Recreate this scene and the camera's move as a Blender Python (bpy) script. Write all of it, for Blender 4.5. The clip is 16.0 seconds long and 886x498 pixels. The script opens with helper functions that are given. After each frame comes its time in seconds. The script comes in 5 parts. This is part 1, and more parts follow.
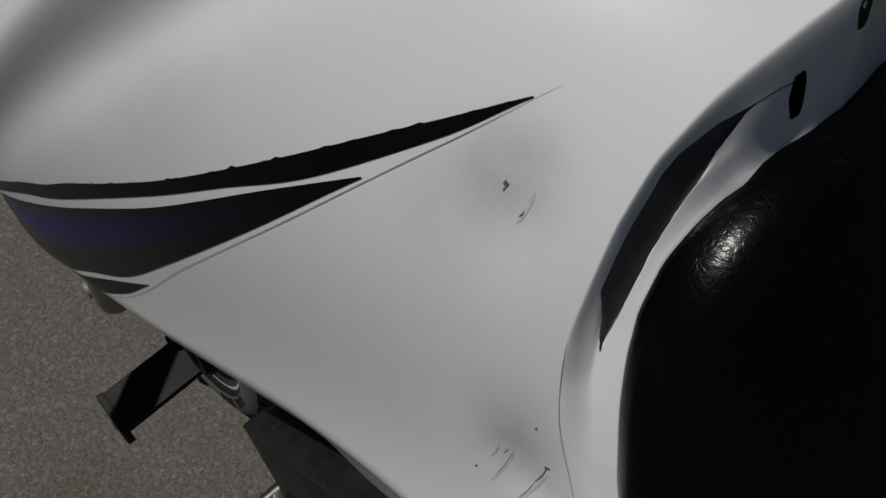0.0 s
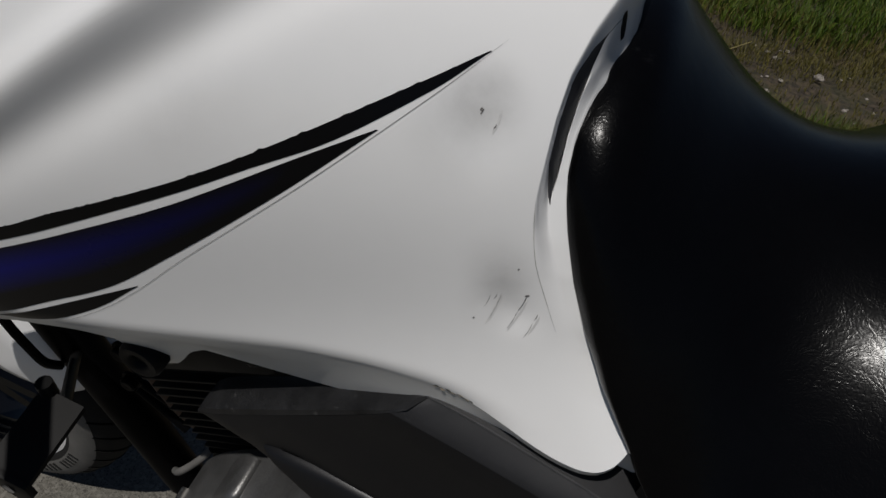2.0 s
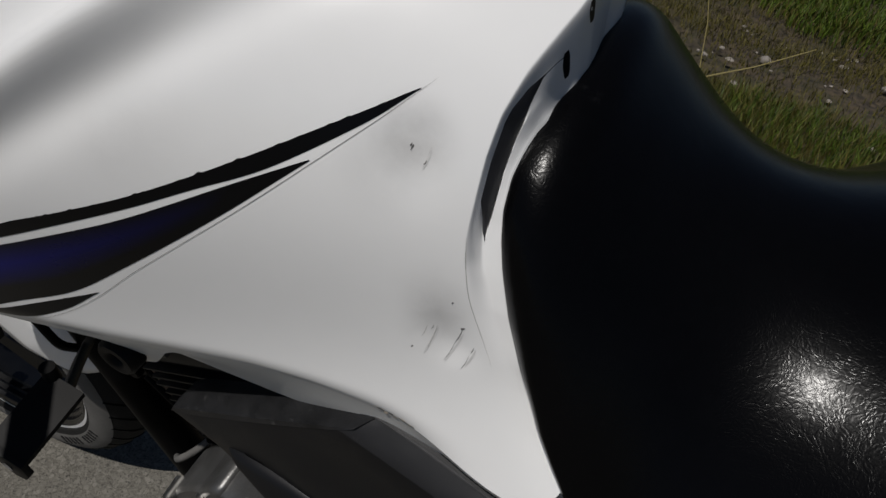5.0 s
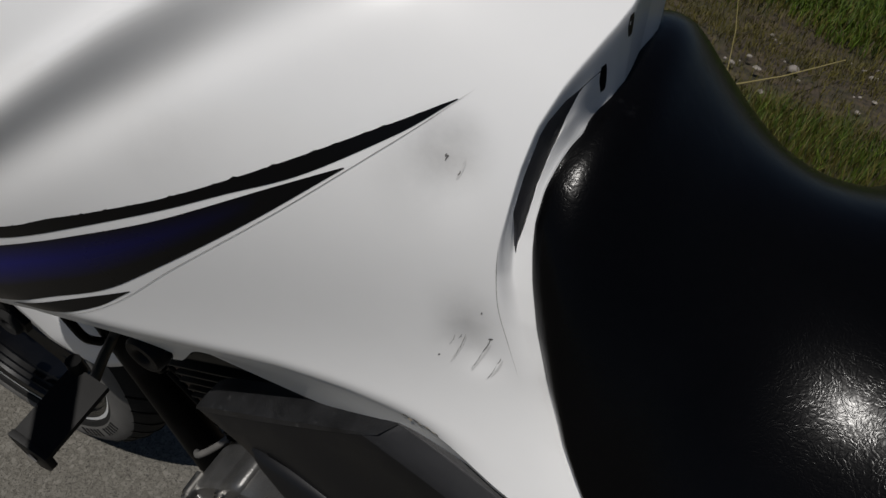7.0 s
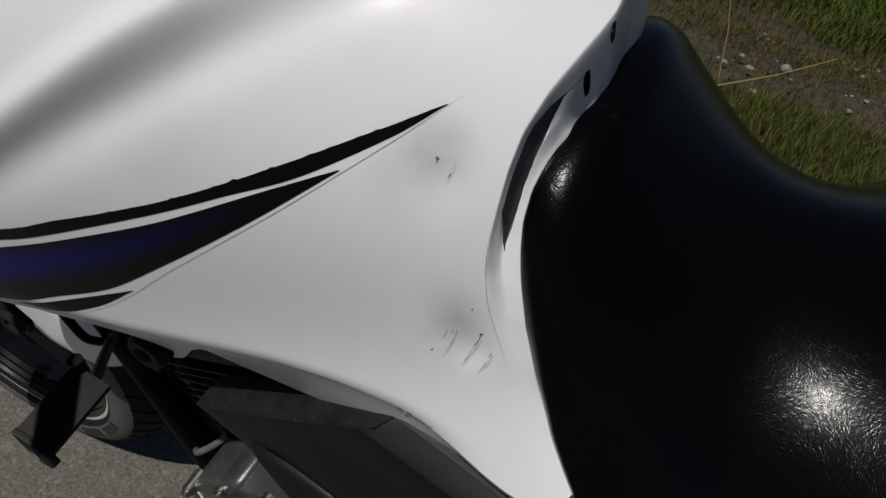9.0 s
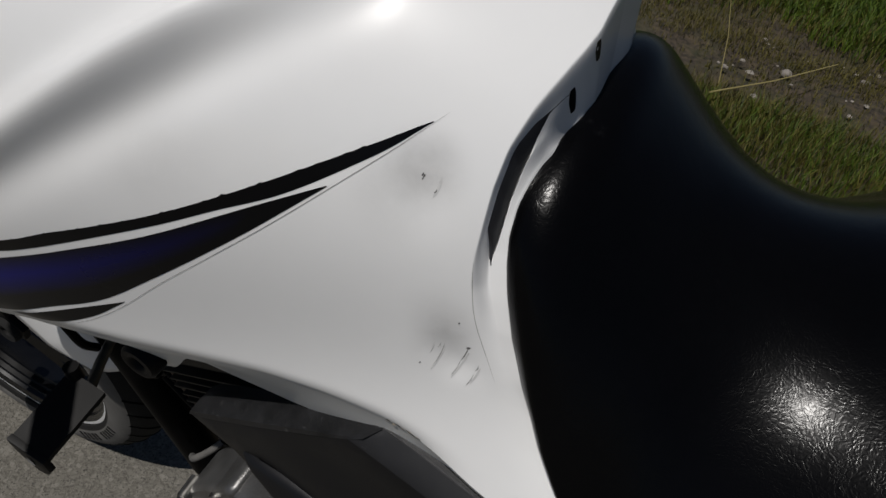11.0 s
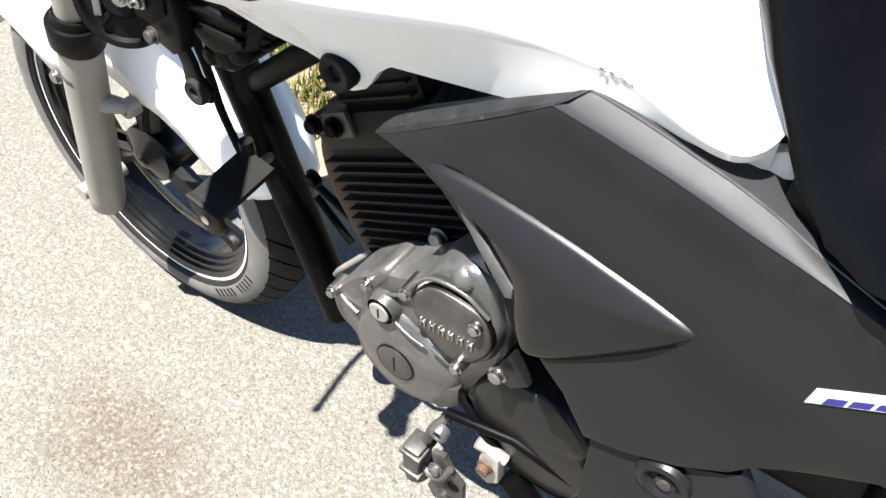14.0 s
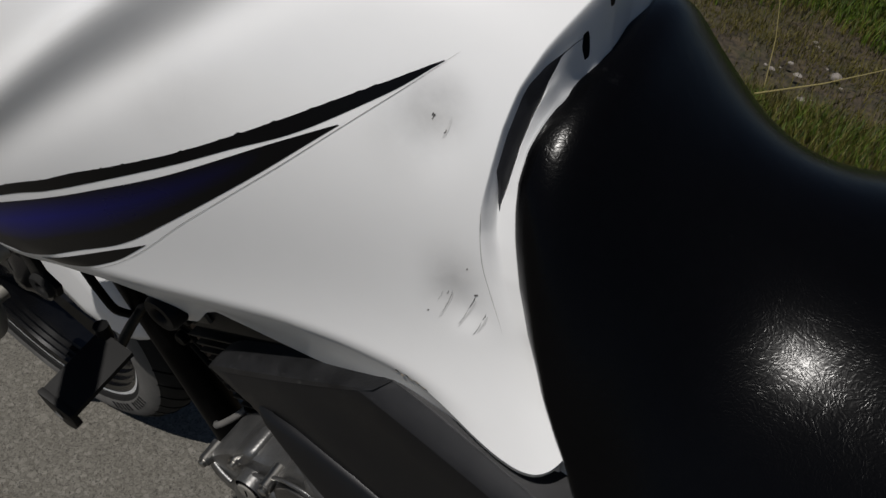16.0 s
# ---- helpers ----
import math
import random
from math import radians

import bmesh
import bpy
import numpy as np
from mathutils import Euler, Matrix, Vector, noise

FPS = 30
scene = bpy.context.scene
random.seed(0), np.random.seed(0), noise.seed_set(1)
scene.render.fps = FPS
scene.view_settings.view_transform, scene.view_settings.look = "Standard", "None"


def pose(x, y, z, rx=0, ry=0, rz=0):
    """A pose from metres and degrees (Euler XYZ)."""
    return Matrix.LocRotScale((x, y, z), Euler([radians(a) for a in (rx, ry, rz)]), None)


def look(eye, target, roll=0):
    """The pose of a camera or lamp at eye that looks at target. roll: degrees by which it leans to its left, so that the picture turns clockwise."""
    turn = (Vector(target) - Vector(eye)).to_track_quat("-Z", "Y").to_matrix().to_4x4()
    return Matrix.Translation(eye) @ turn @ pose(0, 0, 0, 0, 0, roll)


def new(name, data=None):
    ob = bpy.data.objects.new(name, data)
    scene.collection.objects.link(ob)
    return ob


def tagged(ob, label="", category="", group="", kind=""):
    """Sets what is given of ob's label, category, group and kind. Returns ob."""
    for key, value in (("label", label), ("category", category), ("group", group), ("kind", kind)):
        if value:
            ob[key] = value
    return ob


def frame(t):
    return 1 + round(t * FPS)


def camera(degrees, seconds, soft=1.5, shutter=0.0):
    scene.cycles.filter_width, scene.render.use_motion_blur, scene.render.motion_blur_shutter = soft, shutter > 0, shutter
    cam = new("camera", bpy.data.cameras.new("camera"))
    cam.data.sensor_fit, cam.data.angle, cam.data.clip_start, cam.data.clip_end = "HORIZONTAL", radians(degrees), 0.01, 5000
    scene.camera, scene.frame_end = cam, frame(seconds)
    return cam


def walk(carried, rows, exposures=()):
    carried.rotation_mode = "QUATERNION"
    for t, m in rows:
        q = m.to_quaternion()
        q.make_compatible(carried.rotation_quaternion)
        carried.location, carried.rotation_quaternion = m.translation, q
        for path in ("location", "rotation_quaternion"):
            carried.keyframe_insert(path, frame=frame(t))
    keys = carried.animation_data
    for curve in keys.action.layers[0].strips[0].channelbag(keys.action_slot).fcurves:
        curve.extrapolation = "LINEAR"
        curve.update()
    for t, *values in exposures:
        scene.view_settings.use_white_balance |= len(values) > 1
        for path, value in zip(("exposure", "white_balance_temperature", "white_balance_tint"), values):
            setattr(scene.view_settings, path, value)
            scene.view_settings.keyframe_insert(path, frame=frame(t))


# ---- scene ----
cam = camera(61.7, 16.0)
PATH = [
    (0, (0.8753, -0.3713, 1.0978), (-0.1798, 0.7961, -0.3520), 6.3),
    (0.5, (0.8624, -0.4152, 1.1107), (-0.1359, 0.8132, -0.3296), 6.8),
    (1, (0.8464, -0.4665, 1.1053), (0.0342, 0.9191, -0.3082), 8.1),
    (1.5, (0.8442, -0.4933, 1.1203), (0.2782, 1.0518, -0.2482), 9.5),
    (2, (0.8378, -0.5232, 1.1321), (0.4462, 1.0743, -0.2365), 9.7),
    (2.5, (0.8464, -0.5339, 1.1449), (0.4762, 1.0529, -0.2418), 9.8),
    (3, (0.8378, -0.5179, 1.1396), (0.4762, 1.0636, -0.2547), 10.0),
    (3.5, (0.8560, -0.5008, 1.1396), (0.4687, 1.0925, -0.2354), 10.1),
    (3.7, (0.8688, -0.4933, 1.1481), (0.4655, 1.0871, -0.2365), 9.8),
    (6, (0.8870, -0.4901, 1.1556), (0.3060, 1.0122, -0.2536), 9.7),
    (6.5, (0.8742, -0.4965, 1.1556), (0.2943, 1.0079, -0.2515), 9.7),
    (7, (0.8785, -0.4911, 1.1577), (0.2996, 1.0090, -0.2547), 9.7),
    (7.5, (0.8860, -0.4922, 1.1577), (0.3103, 1.0122, -0.2515), 9.8),
    (8, (0.8902, -0.4933, 1.1599), (0.3178, 1.0101, -0.2504), 9.5),
    (8.5, (0.8870, -0.4965, 1.1695), (0.3167, 1.0122, -0.2375), 9.7),
    (9, (0.8849, -0.5008, 1.1674), (0.3146, 1.0037, -0.2440), 9.6),
    (9.5, (0.8795, -0.4997, 1.1577), (0.3135, 1.0058, -0.2536), 9.8),
    (9.7, (0.8849, -0.4954, 1.1620), (0.3092, 1.0154, -0.2397), 9.8),
    (11.8, (0.8902, -0.4986, 1.1759), (0.3146, 1.0015, -0.2375), 9.6),
    (12, (0.8881, -0.5040, 1.1759), (0.3146, 0.9962, -0.2386), 9.6),
    (12.5, (0.8870, -0.5553, 1.1385), (0.2943, 0.9395, -0.2729), 9.3),
    (12.7, (0.8870, -0.5757, 1.1171), (0.2696, 0.9020, -0.3017), 9.1),
    (12.8, (0.8892, -0.5949, 1.0957), (0.2579, 0.8924, -0.3071), 9.3),
    (12.9, (0.8977, -0.6056, 1.0828), (0.2354, 0.8667, -0.3199), 9.3),
    (13, (0.8945, -0.6195, 1.0689), (0.2226, 0.8464, -0.3381), 8.9),
    (13.5, (0.9074, -0.6441, 1.0208), (0.1445, 0.7736, -0.3895), 8.5),
    (14, (0.9202, -0.6506, 1.0058), (0.1124, 0.7458, -0.4012), 8.3),
    (14.2, (0.9270, -0.6470, 0.9990), (0.1640, 0.6550, -0.3130), 8.6),
    (14.5, (0.9159, -0.6292, 1.0443), (0.0942, 0.7511, -0.3691), 8.2),
    (15, (0.9245, -0.5746, 1.1139), (0.1145, 0.8036, -0.3082), 8.1),
    (15.5, (0.9277, -0.5318, 1.1428), (0.1937, 0.8913, -0.2782), 8.5),
    (16, (0.9159, -0.5061, 1.1556), (0.2365, 0.9502, -0.2568), 8.9),
]
EXPOSURES = [(0.0, -1.14), (0.5, -1.06), (1.2, -0.98), (2.0, -0.88), (3.0, -0.80), (6.0, -0.75), (9.7, -0.73), (12.0, -0.71), (12.6, -0.62), (12.8, -0.35), (12.9, -0.1), (13.0, 0.35), (13.2, 1.6), (13.6, 2.05), (14.0, 2.22), (14.5, 2.25), (14.8, 1.7), (15.1, -0.2), (15.4, -0.5), (16.0, -0.6)]
walk(cam, [(t, look(eye, target, roll)) for t, eye, target, roll in PATH], EXPOSURES)

# ---- world and sun ----
SUN = Vector((-0.13, -0.45, 1.0)).normalized()
world = bpy.data.worlds.new("sky")
scene.world = world
world.use_nodes = True
wn = world.node_tree.nodes
sky = wn.new("ShaderNodeTexSky")
sky.sky_type, sky.sun_disc = "NISHITA", False
sky.air_density, sky.dust_density = 0.7, 0.4
sky.sun_elevation = math.asin(SUN.z)
sky.sun_rotation = math.atan2(SUN.x, SUN.y)
wn["Background"].inputs["Strength"].default_value = 0.05
world.node_tree.links.new(sky.outputs["Color"], wn["Background"].inputs["Color"])
sun_data = bpy.data.lights.new("sun", "SUN")
sun_data.energy, sun_data.angle, sun_data.color = 5.0, radians(0.53), (1.0, 0.965, 0.925)
sun = new("sun", sun_data)
sun.matrix_world = look(SUN * 20, (0, 0, 0))


# ---- materials ----
def material(name, base, rough=0.5, spec=0.5, metal=0.0, coat=0.0, vary=0.15, scale=20.0, bump=0.0, bump_scale=200.0, wear=None, wear_amount=0.0, detail=5.0, stretch=(1, 1, 1)):
    """Base colour varied at two scales, roughness varied with it, and a fine relief."""
    m = bpy.data.materials.new(name)
    m.use_nodes = True
    nt = m.node_tree
    n, l = nt.nodes, nt.links
    b = n["Principled BSDF"]
    b.inputs["Metallic"].default_value = metal
    b.inputs["Coat Weight"].default_value = coat
    b.inputs["Specular IOR Level"].default_value = spec
    b.inputs["Coat Roughness"].default_value = 0.08
    co = n.new("ShaderNodeTexCoord")
    mp = n.new("ShaderNodeMapping")
    mp.inputs["Scale"].default_value = stretch
    l.new(co.outputs["Object"], mp.inputs["Vector"])
    big = n.new("ShaderNodeTexNoise")
    big.inputs["Scale"].default_value, big.inputs["Detail"].default_value = scale, detail
    l.new(mp.outputs["Vector"], big.inputs["Vector"])
    fine = n.new("ShaderNodeTexNoise")
    fine.inputs["Scale"].default_value, fine.inputs["Detail"].default_value = scale * 12, 3
    l.new(mp.outputs["Vector"], fine.inputs["Vector"])
    mix = n.new("ShaderNodeMath")
    mix.operation = "MULTIPLY_ADD"
    l.new(fine.outputs["Fac"], mix.inputs[0])
    mix.inputs[1].default_value = 0.4
    l.new(big.outputs["Fac"], mix.inputs[2])
    ramp = n.new("ShaderNodeValToRGB")
    ramp.color_ramp.elements[0].position, ramp.color_ramp.elements[1].position = 0.45, 0.95
    ramp.color_ramp.elements[0].color = (*[c * (1 - vary) for c in base], 1)
    ramp.color_ramp.elements[1].color = (*[min(1, c * (1 + vary)) for c in base], 1)
    l.new(mix.outputs[0], ramp.inputs["Fac"])
    out = ramp.outputs["Color"]
    if wear:
        spots = n.new("ShaderNodeTexNoise")
        spots.inputs["Scale"].default_value, spots.inputs["Detail"].default_value, spots.inputs["Roughness"].default_value = scale * 2.3, 8, 0.7
        l.new(mp.outputs["Vector"], spots.inputs["Vector"])
        edge = n.new("ShaderNodeMapRange")
        edge.inputs["From Min"].default_value = 0.72 - 0.35 * wear_amount
        edge.inputs["From Max"].default_value = 0.8 - 0.2 * wear_amount
        l.new(spots.outputs["Fac"], edge.inputs["Value"])
        over = n.new("ShaderNodeMix")
        over.data_type = "RGBA"
        l.new(edge.outputs["Result"], over.inputs["Factor"])
        l.new(out, over.inputs["A"])
        over.inputs["B"].default_value = (*wear, 1)
        out = over.outputs["Result"]
    l.new(out, b.inputs["Base Color"])
    rr = n.new("ShaderNodeMapRange")
    rr.inputs["To Min"].default_value, rr.inputs["To Max"].default_value = max(0.02, rough * 0.8), min(1, rough * 1.25)
    l.new(big.outputs["Fac"], rr.inputs["Value"])
    l.new(rr.outputs["Result"], b.inputs["Roughness"])
    if bump:
        bn = n.new("ShaderNodeTexNoise")
        bn.inputs["Scale"].default_value, bn.inputs["Detail"].default_value = bump_scale, 4
        l.new(mp.outputs["Vector"], bn.inputs["Vector"])
        bp = n.new("ShaderNodeBump")
        bp.inputs["Strength"].default_value, bp.inputs["Distance"].default_value = bump, 0.001
        l.new(bn.outputs["Fac"], bp.inputs["Height"])
        l.new(bp.outputs["Normal"], b.inputs["Normal"])
    return m


WHITE = material("white_paint", (0.81, 0.808, 0.80), 0.3, coat=0.5, vary=0.015, scale=6, wear=(0.66, 0.65, 0.62), wear_amount=0.05)


def grey_patches(m, spots):
    """Soft ragged grey patches put into the paint's colour: (place, size, strength)."""
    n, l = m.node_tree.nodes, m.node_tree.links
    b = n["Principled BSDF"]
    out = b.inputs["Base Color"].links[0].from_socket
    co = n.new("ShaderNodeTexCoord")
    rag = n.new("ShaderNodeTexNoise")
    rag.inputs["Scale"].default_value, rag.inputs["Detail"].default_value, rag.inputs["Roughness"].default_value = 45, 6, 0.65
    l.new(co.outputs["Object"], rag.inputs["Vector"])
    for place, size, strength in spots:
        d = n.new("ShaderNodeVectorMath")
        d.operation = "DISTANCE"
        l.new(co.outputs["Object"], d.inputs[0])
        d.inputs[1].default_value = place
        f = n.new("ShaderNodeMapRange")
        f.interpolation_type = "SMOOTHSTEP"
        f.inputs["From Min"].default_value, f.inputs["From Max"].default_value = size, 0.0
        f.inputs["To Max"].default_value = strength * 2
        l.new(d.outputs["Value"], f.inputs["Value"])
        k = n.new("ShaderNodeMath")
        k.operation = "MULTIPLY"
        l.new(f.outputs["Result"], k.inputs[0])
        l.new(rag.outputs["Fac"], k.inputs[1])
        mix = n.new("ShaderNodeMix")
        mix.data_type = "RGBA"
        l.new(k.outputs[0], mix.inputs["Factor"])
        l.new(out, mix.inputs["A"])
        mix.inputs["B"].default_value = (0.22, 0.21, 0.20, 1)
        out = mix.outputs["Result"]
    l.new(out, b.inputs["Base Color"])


# most of these grey patches lie on and beside the dents
grey_patches(WHITE, (((0.775, -0.114, 0.996), 0.026, 0.26), ((0.767, -0.122, 0.984), 0.036, 0.16), ((0.803, -0.136, 0.911), 0.024, 0.20), ((0.797, -0.134, 0.923), 0.024, 0.11), ((0.800, -0.139, 0.895), 0.022, 0.17), ((0.640, -0.150, 0.975), 0.05, 0.10)))
WHITE_DULL = material("dusty_white_paint", (0.72, 0.715, 0.69), 0.4, coat=0.2, vary=0.05, scale=9, wear=(0.5, 0.46, 0.4), wear_amount=0.25)
BLACK_DECAL = material("black_decal", (0.0025, 0.0025, 0.003), 0.3, coat=0.0, vary=0.1, scale=15, spec=0.15)
BLUE_DECAL = material("blue_decal", (0.003, 0.004, 0.045), 0.28, coat=0.0, vary=0.1, scale=15, spec=0.18)
bn, bl = BLUE_DECAL.node_tree.nodes, BLUE_DECAL.node_tree.links
buv = bn.new("ShaderNodeUVMap")
buv.uv_map = "across"
bsep = bn.new("ShaderNodeSeparateXYZ")
bl.new(buv.outputs["UV"], bsep.inputs["Vector"])
across = bn.new("ShaderNodeValToRGB")
for at, v in ((0.0, 0.05), (0.32, 1.0), (0.72, 0.0)):
    e = across.color_ramp.elements.new(at)
    e.color = (v, v, v, 1)
across.color_ramp.elements.remove(across.color_ramp.elements[-1])
bl.new(bsep.outputs["Y"], across.inputs["Fac"])
along = bn.new("ShaderNodeMapRange")
along.inputs["From Min"].default_value, along.inputs["From Max"].default_value = 0.85, 0.35
bl.new(bsep.outputs["X"], along.inputs["Value"])
both = bn.new("ShaderNodeMath")
both.operation = "MULTIPLY"
bl.new(across.outputs["Color"], both.inputs[0])
bl.new(along.outputs["Result"], both.inputs[1])
tint = bn.new("ShaderNodeMix")
tint.data_type = "RGBA"
tint.inputs["A"].default_value, tint.inputs["B"].default_value = (0.0025, 0.0025, 0.003, 1), (0.0008, 0.0018, 0.125, 1)
bl.new(both.outputs[0], tint.inputs["Factor"])
bl.new(tint.outputs["Result"], bn["Principled BSDF"].inputs["Base Color"])
SEAM = material("seam_dirt_slot_shade", (0.30, 0.29, 0.28), 0.7, vary=0.3, scale=40)
SCRATCH = material("scratch", (0.13, 0.125, 0.12), 0.8, vary=0.4, scale=60)
# dark grey that stands in for the joint's shade behind the tank
JOINT_SHADE = material("joint_shade_grey", (0.034, 0.034, 0.038), 0.42, vary=0.35, scale=40, spec=0.3)
BARE = material("bare_primer", (0.36, 0.31, 0.24), 0.7, vary=0.3, scale=80)
RUB = material("rub_mark", (0.62, 0.615, 0.605), 0.6, vary=0.12, scale=200)
GREY = material("graphite_plastic", (0.0115, 0.0115, 0.0124), 0.34, metal=0.45, vary=0.08, scale=14, bump=0.05, bump_scale=900, wear=(0.16, 0.155, 0.15), wear_amount=0.03, spec=0.45)
# lighter copy of the panel's graphite, with the bevel's sky sheen in its colour
GREY_EDGE = material("graphite_sheen_edge", (0.015, 0.015, 0.0165), 0.52, metal=0.3, vary=0.2, scale=30, bump=0.2, bump_scale=2600, wear=(0.13, 0.13, 0.135), wear_amount=0.12)
SLIT_LIP = material("scuffed_and_glint_graphite", (0.06, 0.06, 0.062), 0.42, metal=0.3, vary=0.35, scale=60, bump=0.3, bump_scale=900, wear=(0.2, 0.2, 0.2), wear_amount=0.2)
RIM_GREY = material("light_graphite_rim", (0.018, 0.018, 0.019), 0.42, metal=0.4, vary=0.5, scale=45, bump=0.2, bump_scale=900, wear=(0.07, 0.07, 0.07), wear_amount=0.3)
BLACK = material("black_plastic", (0.0022, 0.0022, 0.0024), 0.42, vary=0.25, scale=25, bump=0.15, bump_scale=700, spec=0.13)
FRAME = material("frame_black", (0.0016, 0.0016, 0.0018), 0.42, vary=0.2, scale=30, wear=(0.010, 0.0096, 0.009), wear_amount=0.05, spec=0.05)
RUBBER = material("tyre_rubber", (0.013, 0.0128, 0.0124), 0.8, vary=0.3, scale=25, bump=0.4, bump_scale=600, wear=(0.034, 0.033, 0.030), wear_amount=0.3, spec=0.2)
SIDEWALL = material("dusty_sidewall", (0.10, 0.096, 0.09), 0.85, vary=0.25, scale=30, bump=0.3, bump_scale=500)
ALLOY = material("weathered_alloy", (0.130, 0.129, 0.127), 0.35, metal=0.7, vary=0.3, scale=34, bump=0.35, bump_scale=500, wear=(0.19, 0.18, 0.165), wear_amount=0.25)
ALLOY_DARK = material("dull_alloy", (0.066, 0.063, 0.058), 0.42, metal=0.6, vary=0.35, scale=36, bump=0.3, bump_scale=500, wear=(0.16, 0.145, 0.12), wear_amount=0.2)
FORK = material("fork_silver", (0.25, 0.24, 0.212), 0.5, metal=0.35, vary=0.1, scale=16, bump=0.1, bump_scale=500, wear=(0.25, 0.22, 0.18), wear_amount=0.12)
STEEL = material("bolt_steel", (0.36, 0.35, 0.33), 0.3, metal=1.0, vary=0.2, scale=60, wear=(0.2, 0.12, 0.07), wear_amount=0.15)
STONE_METAL = material("zinc_plate", (0.36, 0.34, 0.30), 0.5, metal=0.5, vary=0.25, scale=50, wear=(0.2, 0.12, 0.06), wear_amount=0.25)
CHROME = material("chrome", (0.75, 0.75, 0.76), 0.08, metal=1.0, vary=0.05, scale=20)
FIN = material("fin_black", (0.006, 0.0058, 0.0057), 0.5, metal=0.2, vary=0.3, scale=30, wear=(0.03, 0.022, 0.016), wear_amount=0.15, spec=0.2)
RUST = material("rusty_header", (0.07, 0.04, 0.025), 0.7, metal=0.3, vary=0.4, scale=30, bump=0.4, bump_scale=400)
RIM = material("rim_black", (0.0028, 0.0029, 0.0034), 0.2, metal=0.1, vary=0.2, scale=30, spec=0.6)
RIM_LINE = material("rim_stripe", (0.8, 0.8, 0.79), 0.4, vary=0.1, scale=30)
EMBLEM = material("emblem_silver", (0.42, 0.42, 0.42), 0.35, metal=0.4, vary=0.05, scale=30)
EMBLEM_BLUE = material("emblem_blue", (0.012, 0.012, 0.085), 0.35, vary=0.1, scale=30)


def leather():
    """Black vinyl with a pebbled grain of two sizes and faint dusty rubs."""
    m = material("seat_vinyl", (0.0016, 0.0016, 0.0019), 0.20, vary=0.2, scale=12, wear=(0.006, 0.006, 0.0065), wear_amount=0.12)
    n, l = m.node_tree.nodes, m.node_tree.links
    co = n.new("ShaderNodeTexCoord")
    warp = n.new("ShaderNodeTexNoise")
    warp.inputs["Scale"].default_value = 90
    add = n.new("ShaderNodeMix")
    add.data_type = "RGBA"
    add.inputs["Factor"].default_value = 0.016
    l.new(co.outputs["Object"], warp.inputs["Vector"])
    l.new(co.outputs["Object"], add.inputs["A"])
    l.new(warp.outputs["Color"], add.inputs["B"])
    total = None
    for scale, weight in ((340, 1.0), (760, 0.35)):
        v = n.new("ShaderNodeTexVoronoi")
        v.feature = "DISTANCE_TO_EDGE"
        v.inputs["Scale"].default_value = scale
        l.new(add.outputs["Result"], v.inputs["Vector"])
        h = n.new("ShaderNodeMapRange")
        h.interpolation_type = "SMOOTHERSTEP"
        h.inputs["From Max"].default_value = 0.3
        h.inputs["To Max"].default_value = weight
        l.new(v.outputs["Distance"], h.inputs["Value"])
        if total is None:
            total = h.outputs["Result"]
        else:
            s = n.new("ShaderNodeMath")
            l.new(total, s.inputs[0])
            l.new(h.outputs["Result"], s.inputs[1])
            total = s.outputs[0]
    bp = n.new("ShaderNodeBump")
    bp.inputs["Strength"].default_value, bp.inputs["Distance"].default_value = 0.3, 0.00009
    l.new(total, bp.inputs["Height"])
    l.new(bp.outputs["Normal"], n["Principled BSDF"].inputs["Normal"])
    n["Principled BSDF"].inputs["Specular IOR Level"].default_value = 0.11
    return m


VINYL = leather()


